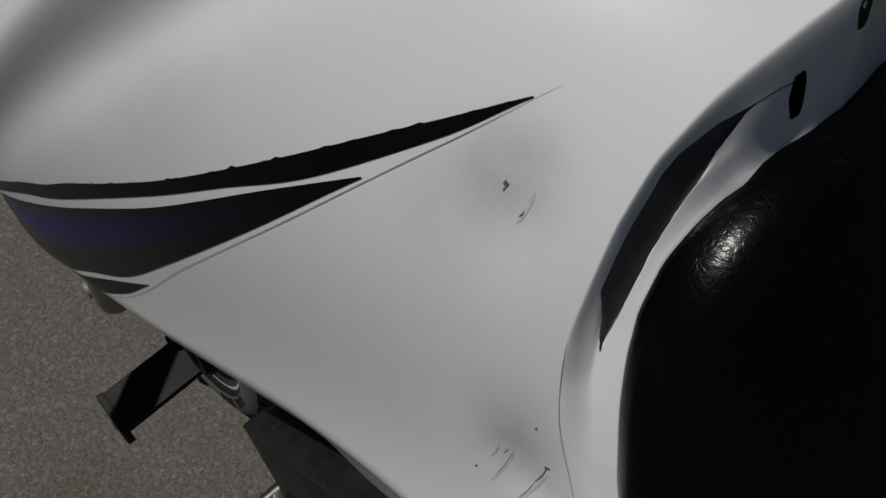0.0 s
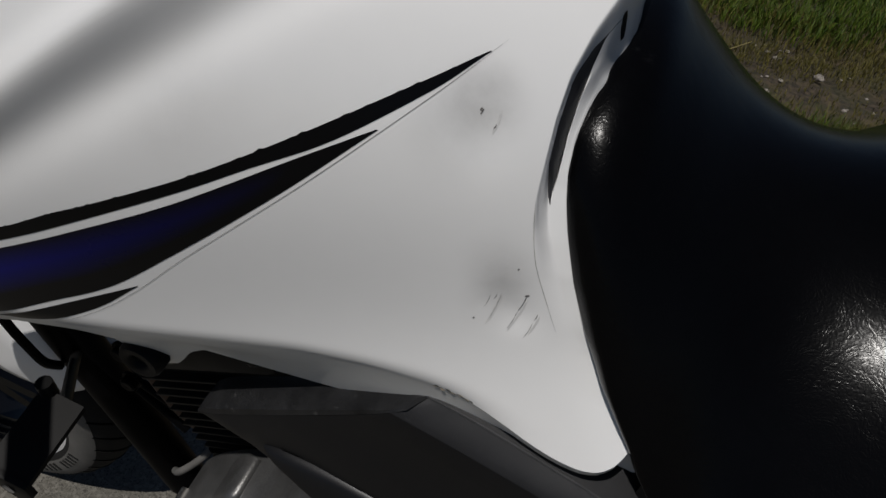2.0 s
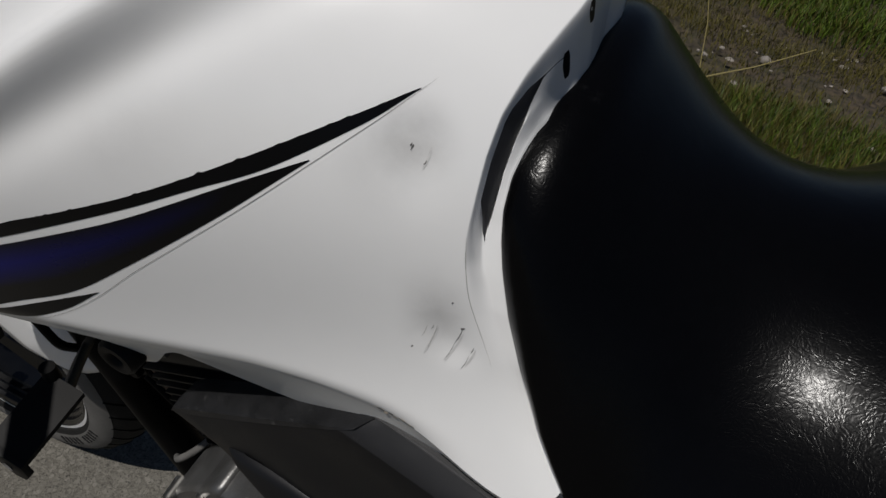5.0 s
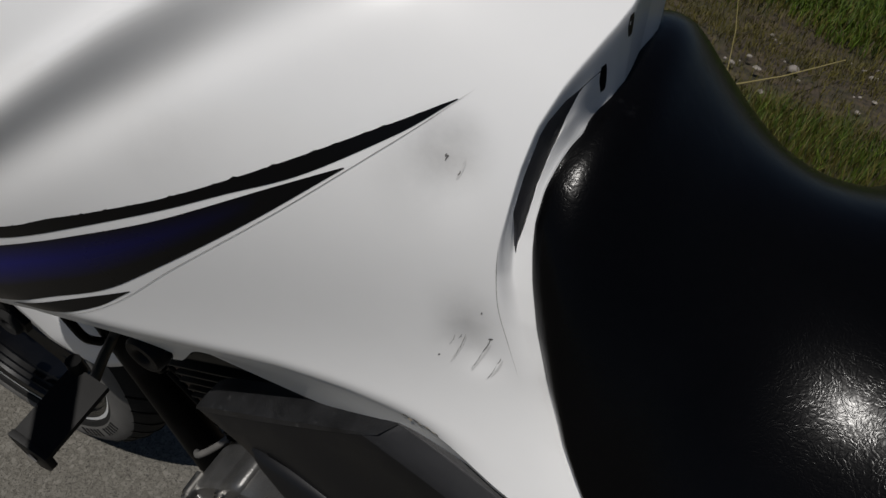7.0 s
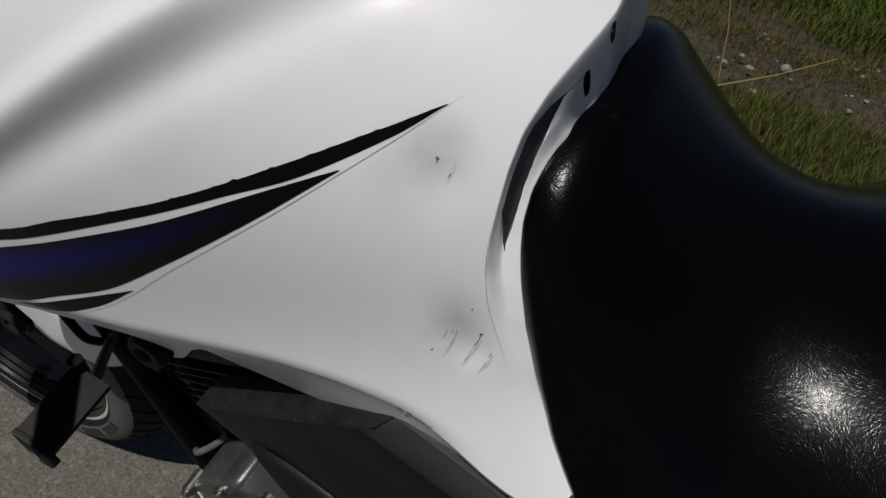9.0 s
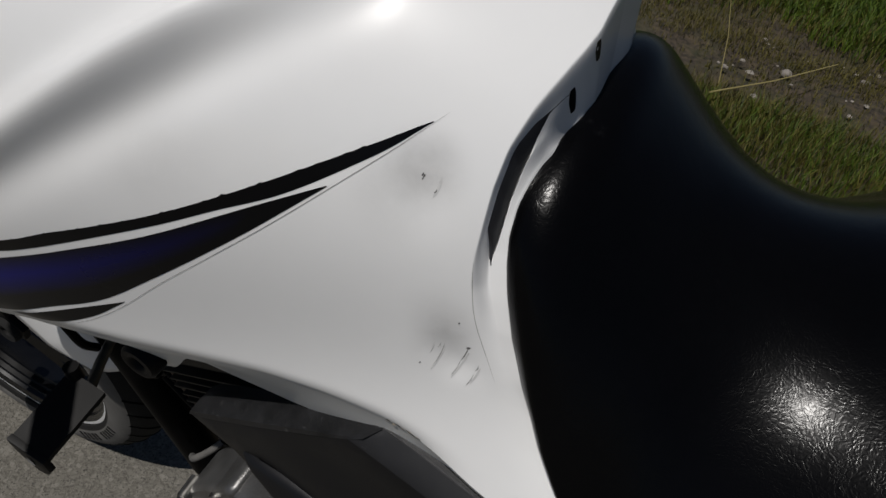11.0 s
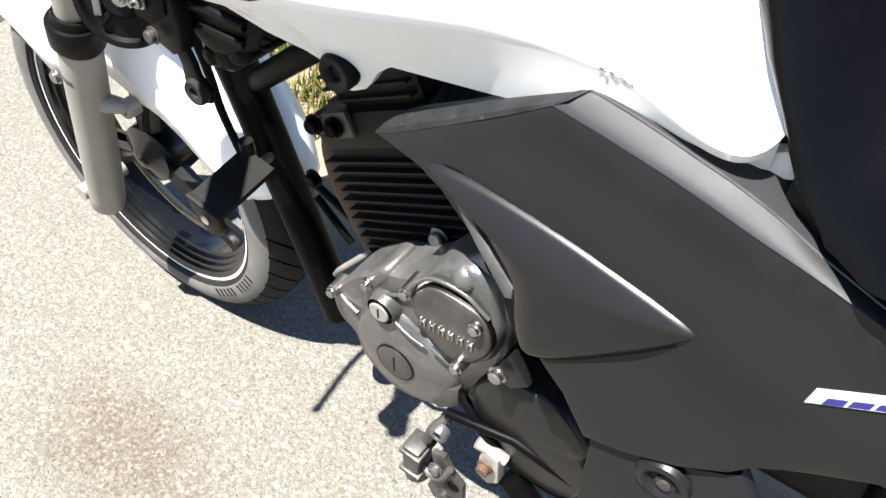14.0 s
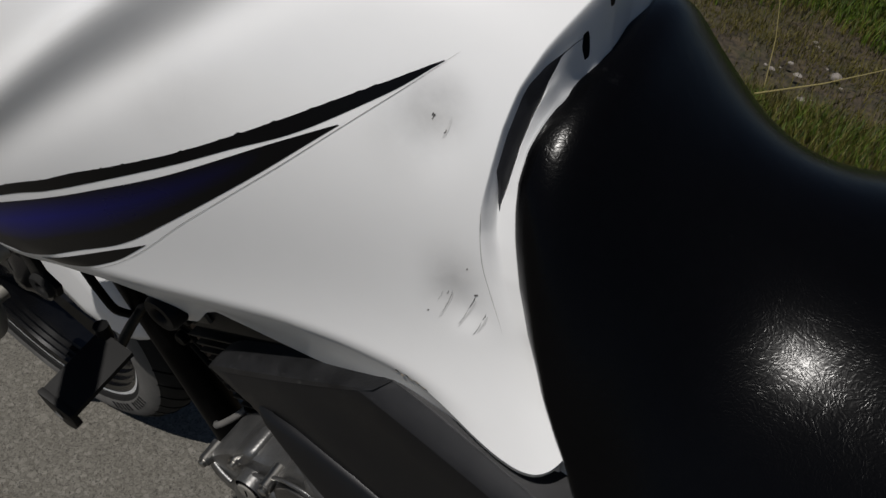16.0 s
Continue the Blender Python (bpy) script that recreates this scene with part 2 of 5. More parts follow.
def ground_material():
    """Pale worn asphalt with stone chips, an oil-brown stain, sandy verge and turf soil."""
    m = bpy.data.materials.new("asphalt_and_verge")
    m.use_nodes = True
    nt = m.node_tree
    n, l = nt.nodes, nt.links
    b = n["Principled BSDF"]
    b.inputs["Roughness"].default_value = 0.9
    co = n.new("ShaderNodeTexCoord")
    P = co.outputs["Object"]

    def noise(scale, detail=6.0, rough=0.6):
        t = n.new("ShaderNodeTexNoise")
        t.inputs["Scale"].default_value, t.inputs["Detail"].default_value, t.inputs["Roughness"].default_value = scale, detail, rough
        l.new(P, t.inputs["Vector"])
        return t.outputs["Fac"]

    def rng(v, a, c, lo=0.0, hi=1.0):
        t = n.new("ShaderNodeMapRange")
        for k, x in (("From Min", a), ("From Max", c), ("To Min", lo), ("To Max", hi)):
            t.inputs[k].default_value = x
        l.new(v, t.inputs["Value"])
        return t.outputs["Result"]

    def mixc(f, a, c):
        t = n.new("ShaderNodeMix")
        t.data_type = "RGBA"
        l.new(f, t.inputs["Factor"])
        for k, x in (("A", a), ("B", c)):
            if isinstance(x, tuple):
                t.inputs[k].default_value = (*x, 1)
            else:
                l.new(x, t.inputs[k])
        return t.outputs["Result"]

    def math_(op, a, c):
        t = n.new("ShaderNodeMath")
        t.operation = op
        for k, x in ((0, a), (1, c)):
            if isinstance(x, (int, float)):
                t.inputs[k].default_value = x
            else:
                l.new(x, t.inputs[k])
        return t.outputs[0]

    warp = n.new("ShaderNodeTexNoise")
    warp.inputs["Scale"].default_value, warp.inputs["Detail"].default_value = 110, 3
    l.new(P, warp.inputs["Vector"])
    push = n.new("ShaderNodeMix")
    push.data_type = "RGBA"
    push.inputs["Factor"].default_value = 0.012
    l.new(P, push.inputs["A"])
    l.new(warp.outputs["Color"], push.inputs["B"])

    def grains(scale):
        v = n.new("ShaderNodeTexVoronoi")
        v.inputs["Scale"].default_value = scale
        l.new(push.outputs["Result"], v.inputs["Vector"])
        c = n.new("ShaderNodeSeparateColor")
        l.new(v.outputs["Color"], c.inputs["Color"])
        return v.outputs["Distance"], c

    # pale stone chips of several sizes in worn binder, with dark pits and grains between them
    d1, c1 = grains(125)
    d2, c2 = grains(330)
    chip_on = rng(d1, 0.62, 0.5)
    stone_col = mixc(c1.outputs["Green"], (0.118, 0.110, 0.094), (0.190, 0.179, 0.156))
    grit_col = mixc(c2.outputs["Red"], (0.086, 0.080, 0.067), (0.160, 0.150, 0.129))
    asphalt = mixc(math_("MULTIPLY", chip_on, rng(c1.outputs["Red"], 0.45, 0.5)), grit_col, stone_col)
    pit = math_("MULTIPLY", rng(d2, 0.55, 0.4), rng(c2.outputs["Blue"], 0.80, 0.84))
    asphalt = mixc(pit, asphalt, (0.050, 0.046, 0.040))
    dark_chip = math_("MULTIPLY", rng(d1, 0.36, 0.28), rng(c1.outputs["Blue"], 0.88, 0.9))
    asphalt = mixc(dark_chip, asphalt, (0.05, 0.05, 0.046))
    asphalt = mixc(rng(noise(3.0), 0.3, 0.8, 0.0, 0.25), asphalt, (0.112, 0.10, 0.078))
    # brown stain by the front wheel
    xyz = n.new("ShaderNodeSeparateXYZ")
    l.new(P, xyz.inputs["Vector"])
    dx = math_("MULTIPLY", math_("SUBTRACT", xyz.outputs["X"], 0.22), 4.2)
    dy = math_("MULTIPLY", math_("SUBTRACT", xyz.outputs["Y"], -0.335), 7.5)
    dist = math_("SQRT", math_("ADD", math_("MULTIPLY", dx, dx), math_("MULTIPLY", dy, dy)), 0)
    dist = math_("ADD", dist, math_("MULTIPLY", math_("SUBTRACT", noise(24, 8, 0.75), 0.5), 1.6))
    asphalt = mixc(math_("MULTIPLY", rng(dist, 0.95, 0.3, 0, 0.75), rng(noise(130, 5, 0.7), 0.42, 0.58, 0.15, 1.0)), asphalt, (0.062, 0.044, 0.022))
    # verge: sandy soil and turf earth
    edge = math_("ADD", xyz.outputs["Y"], math_("MULTIPLY", math_("SUBTRACT", noise(5), 0.5), 0.35))
    edge = math_("ADD", edge, math_("MULTIPLY", xyz.outputs["X"], 0.12))
    sand = mixc(rng(noise(30), 0.3, 0.7), (0.16, 0.12, 0.072), (0.25, 0.20, 0.135))
    soil = mixc(rng(noise(45), 0.35, 0.65), (0.010, 0.008, 0.005), (0.075, 0.056, 0.036))
    soil = mixc(rng(noise(6), 0.45, 0.6, 0, 0.5), soil, (0.04, 0.042, 0.014))
    soil = mixc(rng(noise(13), 0.52, 0.62, 0, 0.6), soil, (0.085, 0.062, 0.034))
    ground = mixc(rng(edge, 0.25, 0.31), asphalt, sand)
    ground = mixc(rng(edge, 0.75, 1.0), ground, soil)
    l.new(ground, b.inputs["Base Color"])
    bp = n.new("ShaderNodeBump")
    bp.inputs["Strength"].default_value, bp.inputs["Distance"].default_value = 0.6, 0.004
    l.new(math_("ADD", math_("MULTIPLY", chip_on, 0.5), noise(150)), bp.inputs["Height"])
    l.new(bp.outputs["Normal"], b.inputs["Normal"])
    return m


def blade_material(name, dark, light):
    m = bpy.data.materials.new(name)
    m.use_nodes = True
    n, l = m.node_tree.nodes, m.node_tree.links
    b = n["Principled BSDF"]
    b.inputs["Roughness"].default_value = 0.6
    b.inputs["Specular IOR Level"].default_value = 0.25
    g = n.new("ShaderNodeNewGeometry")
    r = n.new("ShaderNodeValToRGB")
    r.color_ramp.elements[0].color, r.color_ramp.elements[1].color = (*dark, 1), (*light, 1)
    l.new(g.outputs["Random Per Island"], r.inputs["Fac"])
    l.new(r.outputs["Color"], b.inputs["Base Color"])
    return m


GROUND = ground_material()
GRASS = blade_material("green_grass", (0.014, 0.034, 0.002), (0.080, 0.122, 0.008))
STRAW = blade_material("pale_straw", (0.24, 0.20, 0.085), (0.28, 0.235, 0.10))
DRY = blade_material("dry_grass", (0.040, 0.037, 0.006), (0.130, 0.112, 0.026))
STONE = material("pebble", (0.24, 0.215, 0.19), 0.8, vary=0.3, scale=40, bump=0.4, bump_scale=300)


# ---- mesh helpers ----
def mesh_object(name, verts, faces, mat, smooth=40.0):
    me = bpy.data.meshes.new(name)
    me.from_pydata([tuple(v) for v in verts], [], faces)
    me.validate()
    me.update()
    for m in (mat if isinstance(mat, (list, tuple)) else [mat]):
        me.materials.append(m)
    if smooth:
        me.shade_smooth()
        me.set_sharp_from_angle(angle=radians(smooth))
    return new(name, me)


def part(name, geo, mat, parent, label="", smooth=40.0):
    ob = mesh_object(name, geo[0], geo[1], mat, smooth)
    ob.parent = parent
    return tagged(ob, label)


def join(*geos):
    vs, fs = [], []
    for v, f in geos:
        k = len(vs)
        vs += list(v)
        fs += [tuple(i + k for i in q) for q in f]
    return vs, fs


def moved(geo, m):
    return [m @ Vector(v) for v in geo[0]], geo[1]


def curve(points, count, closed=False):
    """A smooth line through the points (Catmull-Rom), sampled evenly in its parameter."""
    p = [np.array(q, float) for q in points]
    n = len(p)
    out = []
    total = n if closed else n - 1
    for i in range(count):
        u = i * total / (count if closed else count - 1)
        k = min(int(u), total - 1)
        f = u - k
        if closed:
            a, b, c, d = (p[(k + j) % n] for j in (-1, 0, 1, 2))
        else:
            b, c = p[k], p[k + 1]
            a = p[k - 1] if k > 0 else 2 * b - c
            d = p[k + 2] if k + 2 < n else 2 * c - b
        out.append(0.5 * (2 * b + (c - a) * f + (2 * a - 5 * b + 4 * c - d) * f * f + (3 * b - a - 3 * c + d) * f ** 3))
    return out


def tube(points, radius, sides=12, caps=True):
    """A round bar along a line; radius may be one number or one a point."""
    pts = [Vector(p) for p in points]
    rad = radius if isinstance(radius, (list, tuple)) else [radius] * len(pts)
    vs, fs = [], []
    up = None
    for i, p in enumerate(pts):
        d = (pts[min(i + 1, len(pts) - 1)] - pts[max(i - 1, 0)]).normalized()
        if up is None:
            up = Vector((0, 0, 1)) if abs(d.z) < 0.9 else Vector((1, 0, 0))
        side = d.cross(up).normalized()
        up = side.cross(d).normalized()
        for k in range(sides):
            a = 2 * math.pi * k / sides
            vs.append(p + rad[i] * (math.cos(a) * side + math.sin(a) * up))
    for i in range(len(pts) - 1):
        for k in range(sides):
            q = (k + 1) % sides
            fs.append((i * sides + k, i * sides + q, (i + 1) * sides + q, (i + 1) * sides + k))
    if caps:
        fs.append(tuple(reversed(range(sides))))
        fs.append(tuple(range((len(pts) - 1) * sides, len(pts) * sides)))
    return vs, fs


def lathe(profile, centre, axis="Y", sides=48, closed=False):
    """Profile of (radius, along) turned round an axis through the centre."""
    vs, fs = [], []
    c = Vector(centre)
    for r, a in profile:
        for k in range(sides):
            t = 2 * math.pi * k / sides
            o = {"Y": (r * math.cos(t), a, r * math.sin(t)), "X": (a, r * math.cos(t), r * math.sin(t)), "Z": (r * math.cos(t), r * math.sin(t), a)}[axis]
            vs.append(c + Vector(o))
    m = len(profile)
    for i in range(m if closed else m - 1):
        j = (i + 1) % m
        for k in range(sides):
            q = (k + 1) % sides
            fs.append((i * sides + k, j * sides + k, j * sides + q, i * sides + q))
    return vs, fs


def lofted(rings, cap=True):
    """Skin over closed rings of equal count."""
    n = len(rings[0])
    vs = [tuple(p) for r in rings for p in r]
    fs = []
    for i in range(len(rings) - 1):
        for k in range(n):
            q = (k + 1) % n
            fs.append((i * n + k, i * n + q, (i + 1) * n + q, (i + 1) * n + k))
    if cap:
        fs.append(tuple(reversed(range(n))))
        fs.append(tuple(range((len(rings) - 1) * n, len(rings) * n)))
    return vs, fs


def plate(outline, y_of, depth, edge=0.003, shrink=0.97, dome=0.0):
    """A plate with an (x, z) outline, its outer face at y_of(x, z), rounded edge, depth inwards (+y); dome raises its middle."""
    o = [np.array(p, float) for p in outline]
    c = sum(o) / len(o)
    rings = []
    for d, k in ((depth, 1.0), (edge, 1.0), (edge * 0.3, 0.5 + 0.5 * shrink), (0, shrink)):
        rings.append([(*((c + (p - c) * k)[:1]), y_of(*(c + (p - c) * k)) + d, (c + (p - c) * k)[1]) for p in o])
    steps = 5 if dome else 0
    for i in range(1, steps):
        k = shrink * (1 - i / steps)
        rings.append([((c + (p - c) * k)[0], y_of(*(c + (p - c) * k)) - dome * (1 - (1 - i / steps) ** 2), (c + (p - c) * k)[1]) for p in o])
    return lofted(rings)


def box(lo, hi, bevel=0.004):
    """A box with chamfered edges."""
    bm = bmesh.new()
    bmesh.ops.create_cube(bm, size=1)
    for v in bm.verts:
        v.co = Vector([(lo[i] + hi[i]) / 2 + v.co[i] * (hi[i] - lo[i]) for i in range(3)])
    bmesh.ops.bevel(bm, geom=bm.edges[:], offset=bevel, segments=2, affect="EDGES", profile=0.6)
    vs = [v.co.copy() for v in bm.verts]
    fs = [tuple(v.index for v in f.verts) for f in bm.faces]
    bm.free()
    return vs, fs


def hex_bolt(at, size=0.007, height=0.006, washer=True, axis=(0, -1, 0)):
    """Hexagon head with a flange, pointing along the axis."""
    prof = [(size * 1.35, 0.0), (size * 1.35, height * 0.25), (size, height * 0.25)] if washer else [(size, 0.0)]
    geo = lathe(prof + [(size, height * 0.85), (size * 0.82, height), (size * 0.3, height), (0.0001, height * 0.97)], (0, 0, 0), "Z", 6 if not washer else 12)
    m = Vector(axis).to_track_quat("Z", "Y").to_matrix().to_4x4()
    return moved(geo, Matrix.Translation(at) @ m)


def const_y(y):
    return lambda x, z: y
# ---- ground ----
def ground_sheet():
    fine = [-3 + 0.06 * i for i in range(101)]
    xs = [-400, -60, -12] + fine + [12, 60, 400]
    ys = [-400, -60, -12] + [-2 + 0.06 * i for i in range(101)] + [12, 60, 400]
    vs = []
    for y in ys:
        for x in xs:
            h = 0.0
            if abs(x) <= 3.1 and -2.1 < y < 4.1:
                rise = min(1, max(0, (y - 0.9) / 0.8))
                h = rise * (0.05 * noise.noise(Vector((x * 1.7, y * 1.7, 0))) + 0.02 * noise.noise(Vector((x * 7, y * 7, 3)))) - 0.01 * rise
                h += 0.0015 * noise.noise(Vector((x * 9, y * 9, 1))) - 0.0015
            vs.append((x, y, h))
    w = len(xs)
    fs = [(j * w + i, j * w + i + 1, (j + 1) * w + i + 1, (j + 1) * w + i) for j in range(len(ys) - 1) for i in range(w - 1)]
    return vs, fs


GROUND_Z = -0.036
ground = mesh_object("ground", *ground_sheet(), GROUND, 0)
ground.location.z = GROUND_Z
tagged(ground, "pale worn asphalt with a sandy and earthy verge", "ground", kind="structure")

# ---- motorcycle: a tilted frame of its own, leaning on its side stand ----
bike = new("motorcycle")
bike.rotation_euler.x = radians(7)
tagged(bike, "white motorcycle with blue and black tank stripes, parked on asphalt", "motorcycle")

# tank surface: distance from the axis (y 0, z AXIS) by place along the bike and angle
AXIS = 0.855
TANK = (0.17544, -0.01383, 0.113, -0.05044, -0.0413, -0.02961, 0.02648, 0.00061, 0.00083, -0.02139, -0.00014, 0.0123, -0.00765)
# rear edge: the crease where the tank rolls off, the foot of the step, the ledge and the line of the seat's edge, by angle
CREASE = ((-20, -5, 5, 15, 25, 35, 40, 45, 52, 58, 64, 70, 75, 79, 90), (0.886, 0.8645, 0.848, 0.832, 0.8194, 0.8102, 0.8083, 0.8078, 0.8068, 0.8073, 0.8109, 0.8163, 0.8203, 0.8224, 0.8210))
STEP_WIDE = ((12, 25, 32, 37, 42, 50, 58, 64, 70, 80), (0.013, 0.011, 0.0085, 0.0062, 0.0045, 0.0046, 0.0040, 0.0032, 0.0024, 0.0022))
STEP_DEEP = ((10, 18, 26, 33, 38, 43, 50, 58, 64, 70, 90), (0.0, 0.0014, 0.0036, 0.0070, 0.0100, 0.0130, 0.0155, 0.0165, 0.0130, 0.0075, 0.0050))
LEDGE_FALL = ((40, 46, 52, 58, 64, 70, 80, 90), (0.0, 0.0006, 0.0025, 0.0075, 0.0170, 0.0285, 0.0450, 0.0570))
SEAT_LINE = ((-14, -7, 0, 5, 15, 25, 35, 41, 46, 52, 58, 64, 70, 75, 80, 90), (0.909, 0.892, 0.8745, 0.8635, 0.848, 0.8355, 0.8254, 0.8202, 0.8168, 0.8152, 0.8162, 0.8185, 0.8208, 0.8225, 0.8232, 0.8222))
RIDGE = ((-12, 0, 10, 14), (0.885, 0.857, 0.842, 0.836))
FRONT = ((-17, -10, 0, 10, 18, 29, 38, 60, 90), (0.446, 0.416, 0.438, 0.475, 0.503, 0.514, 0.522, 0.53, 0.53))
DENTS = ((0.776, 47, 0.016, 0.0022), (0.806, 18, 0.013, 0.0016), (0.815, 14, 0.010, 0.0012))


def smooth(v):
    v = min(1.0, max(0.0, v))
    return v * v * (3 - 2 * v)


def eased(x, xs, vs, soft):
    """A value read from a table, with its corners rounded off."""
    ks = (-2, -1.5, -1, -0.5, 0, 0.5, 1, 1.5, 2)
    ws = [math.exp(-k * k / 2) for k in ks]
    return sum(w * np.interp(x + k * soft, xs, vs) for k, w in zip(ks, ws)) / sum(ws)


def tank_radius(x, deg):
    u, th = (min(max(x, 0.40), 0.93) - 0.65) / 0.2, radians(deg)
    terms = [u ** i * th ** j for i in range(4) for j in range(4) if i + j <= 4]
    r = sum(a * b for a, b in zip(TANK, terms))
    # step down to the ledge, and the ledge's fall to the seat
    crease = np.interp(deg, *CREASE)
    wide = np.interp(deg, *STEP_WIDE)
    f = (x - crease + 0.0008) / wide
    r -= np.interp(deg, *STEP_DEEP) * smooth(f)
    foot, line = crease + wide, max(np.interp(deg, *SEAT_LINE), crease + wide + 0.002)
    r -= np.interp(deg, *LEDGE_FALL) * smooth((x - foot + 0.002) / (line - foot + 0.003))
    r -= 0.004 * smooth((x - line) / 0.004)
    # the open joint under the rolled edge, as deep again as the step
    r -= np.interp(deg, (41, 47, 51, 56, 60, 63), (0.0, 0.010, 0.013, 0.011, 0.003, 0.0)) * smooth(f) * (1 - smooth((x - foot) / 0.0009))
    # lumps of the pressed sheet beside the mounting holes
    r += 0.0022 * smooth((deg - 60) / 4) * math.sin((deg - 61) * 0.62) * smooth((x - foot) / 0.002)
    # the tail turns away behind a soft ridge
    turn = x - np.interp(deg, *RIDGE)
    r -= 0.16 * smooth((16 - deg) / 8) * 0.004 * math.log(1 + math.exp(min(60, turn / 0.004)))
    # scoop under the shoulder, for the handlebar
    core = 16.4 + (x - 0.509) * 246
    amount = np.interp(x, (0.47, 0.51, 0.55, 0.58, 0.62, 0.65, 0.69, 0.74), (0.0024, 0.0040, 0.0058, 0.0074, 0.0100, 0.0105, 0.006, 0.0))
    d = deg - core + 0.5
    r += amount * (1.25 * math.exp(-((d - 3.2) / 3.9) ** 2) - 0.35 * math.exp(-((d + 4) / 5) ** 2))
    # the flank rolls under towards its lower edge
    d = deg - tank_bottom(x)
    if d < 4.5 and x < 0.86:
        r -= 0.0042 * (1 - max(0.0, d) / 4.5) ** 2 * smooth((x - 0.47) / 0.05) * smooth((0.86 - x) / 0.08)
    # rolled front edge
    k = max(0.0, np.interp(deg, *FRONT) - x)
    r -= 0.36 * (k - 0.004 * (1 - math.exp(-k / 0.004)))
    for dx, da, size, deep in DENTS:
        q = ((x - dx) / size) ** 2 + (radians(deg - da) * r / size) ** 2
        r -= deep * math.exp(-q)
    return r


def tank_point(x, deg, lift=0.0, side=-1):
    r = tank_radius(x, deg) + lift
    return (x, side * r * math.cos(radians(deg)), AXIS + r * math.sin(radians(deg)))


BOTTOM_X = (0.42, 0.45, 0.50, 0.55, 0.60, 0.65, 0.70, 0.74, 0.78, 0.803, 0.839, 0.857, 0.870, 0.880, 0.887, 0.8905, 0.894, 0.905, 0.925)
BOTTOM_ANGLE = (-12, -17, -16.5, -14.5, -13, -11, -9, -8.6, -8.8, -9.6, -11.8, -12.3, -12.1, -11.1, -9.4, -7.5, -4, 3, 12)
REAR = (SEAT_LINE[0], [x + (0.005 if a < 10 else 0.002 if a < 25 else 0.006) for a, x in zip(*SEAT_LINE)])


BOTTOM_FINE = np.linspace(0.42, 0.925, 400)
BOTTOM_EASED = [eased(x, BOTTOM_X, BOTTOM_ANGLE, np.interp(x, (0.86, 0.885), (0.006, 0.0015))) for x in BOTTOM_FINE]


def tank_bottom(x):
    return np.interp(x, BOTTOM_FINE, BOTTOM_EASED)


def tank_shell():
    cols, rows = 240, 130
    vs, fs = [], []
    for side in (-1, 1):
        base = len(vs)
        for j in range(rows + 1):
            v = j / rows
            a = -14 + 104 * v
            x0, x1 = np.interp(a, *FRONT) - 0.105 * smooth((a + 4) / 14), 0.87
            for _ in range(24):
                low = tank_bottom(x1)
                x1 = 0.6 * x1 + 0.4 * np.interp(low + (90 - low) * v, *REAR)
            for i in range(cols + 1):
                x = x0 + (0.79 - x0) * i / 100 if i <= 100 else 0.79 + (x1 - 0.79) * (i - 100) / 140
                low = tank_bottom(x)
                vs.append(tank_point(x, low + (90 - low) * v, 0, side))
        w = cols + 1
        for j in range(rows):
            for i in range(cols):
                q = (base + j * w + i, base + j * w + i + 1, base + (j + 1) * w + i + 1, base + (j + 1) * w + i)
                fs.append(q if side < 0 else q[::-1])
        # folded front and rear rims, for thickness
        for i, dx in ((0, -0.012), (cols, 0.006)):
            k = len(vs)
            for j in range(rows + 1):
                x, y, z = vs[base + j * w + i]
                vs.append((x + (dx * 0.4 if i == 0 or j < 60 else -0.004), y * 0.93, AXIS + (z - AXIS) * 0.95))
            for j in range(rows):
                q = (base + j * w + i, base + (j + 1) * w + i, k + j + 1, k + j)
                fs.append(q if (side < 0) == (i == 0) else q[::-1])
    return vs, fs


LIP_X = (0.44, 0.50, 0.532, 0.546, 0.5505, 0.5589, 0.568, 0.5766, 0.5901, 0.5951, 0.603, 0.6149, 0.6565, 0.718, 0.78, 0.84, 0.8905)
LIP_Z = (0.775, 0.752, 0.744, 0.738, 0.727, 0.7205, 0.7195, 0.7217, 0.7293, 0.7368, 0.7501, 0.7596, 0.767, 0.778, 0.788, 0.793, 0.806)


def tank_lip(side):
    """The fold under the tank's flank with the ear for its mounting bolt."""
    vs, fs = [], []
    n = 130
    for i in range(n + 1):
        x = 0.46 + (0.8905 - 0.46) * i / n
        p = tank_point(x, tank_bottom(x), 0, side)
        z = np.interp(x, LIP_X, LIP_Z)
        y = side * np.interp(x, (0.44, 0.5, 0.55, 0.62, 0.7, 0.8, 0.886), (0.180, 0.165, 0.1515, 0.150, 0.151, 0.151, 0.150))
        ring = [p, (x, p[1] - side * 0.0015, p[2] - 0.006), (x, p[1] * 0.4 + y * 0.6, p[2] * 0.5 + z * 0.5), (x, y, z + 0.004), (x, y - side * 0.001, z), (x, y - side * 0.012, z + 0.001)]
        vs += ring
    for i in range(n):
        for k in range(5):
            q = (i * 6 + k, i * 6 + k + 1, (i + 1) * 6 + k + 1, (i + 1) * 6 + k)
            fs.append(q if side < 0 else q[::-1])
    return vs, fs


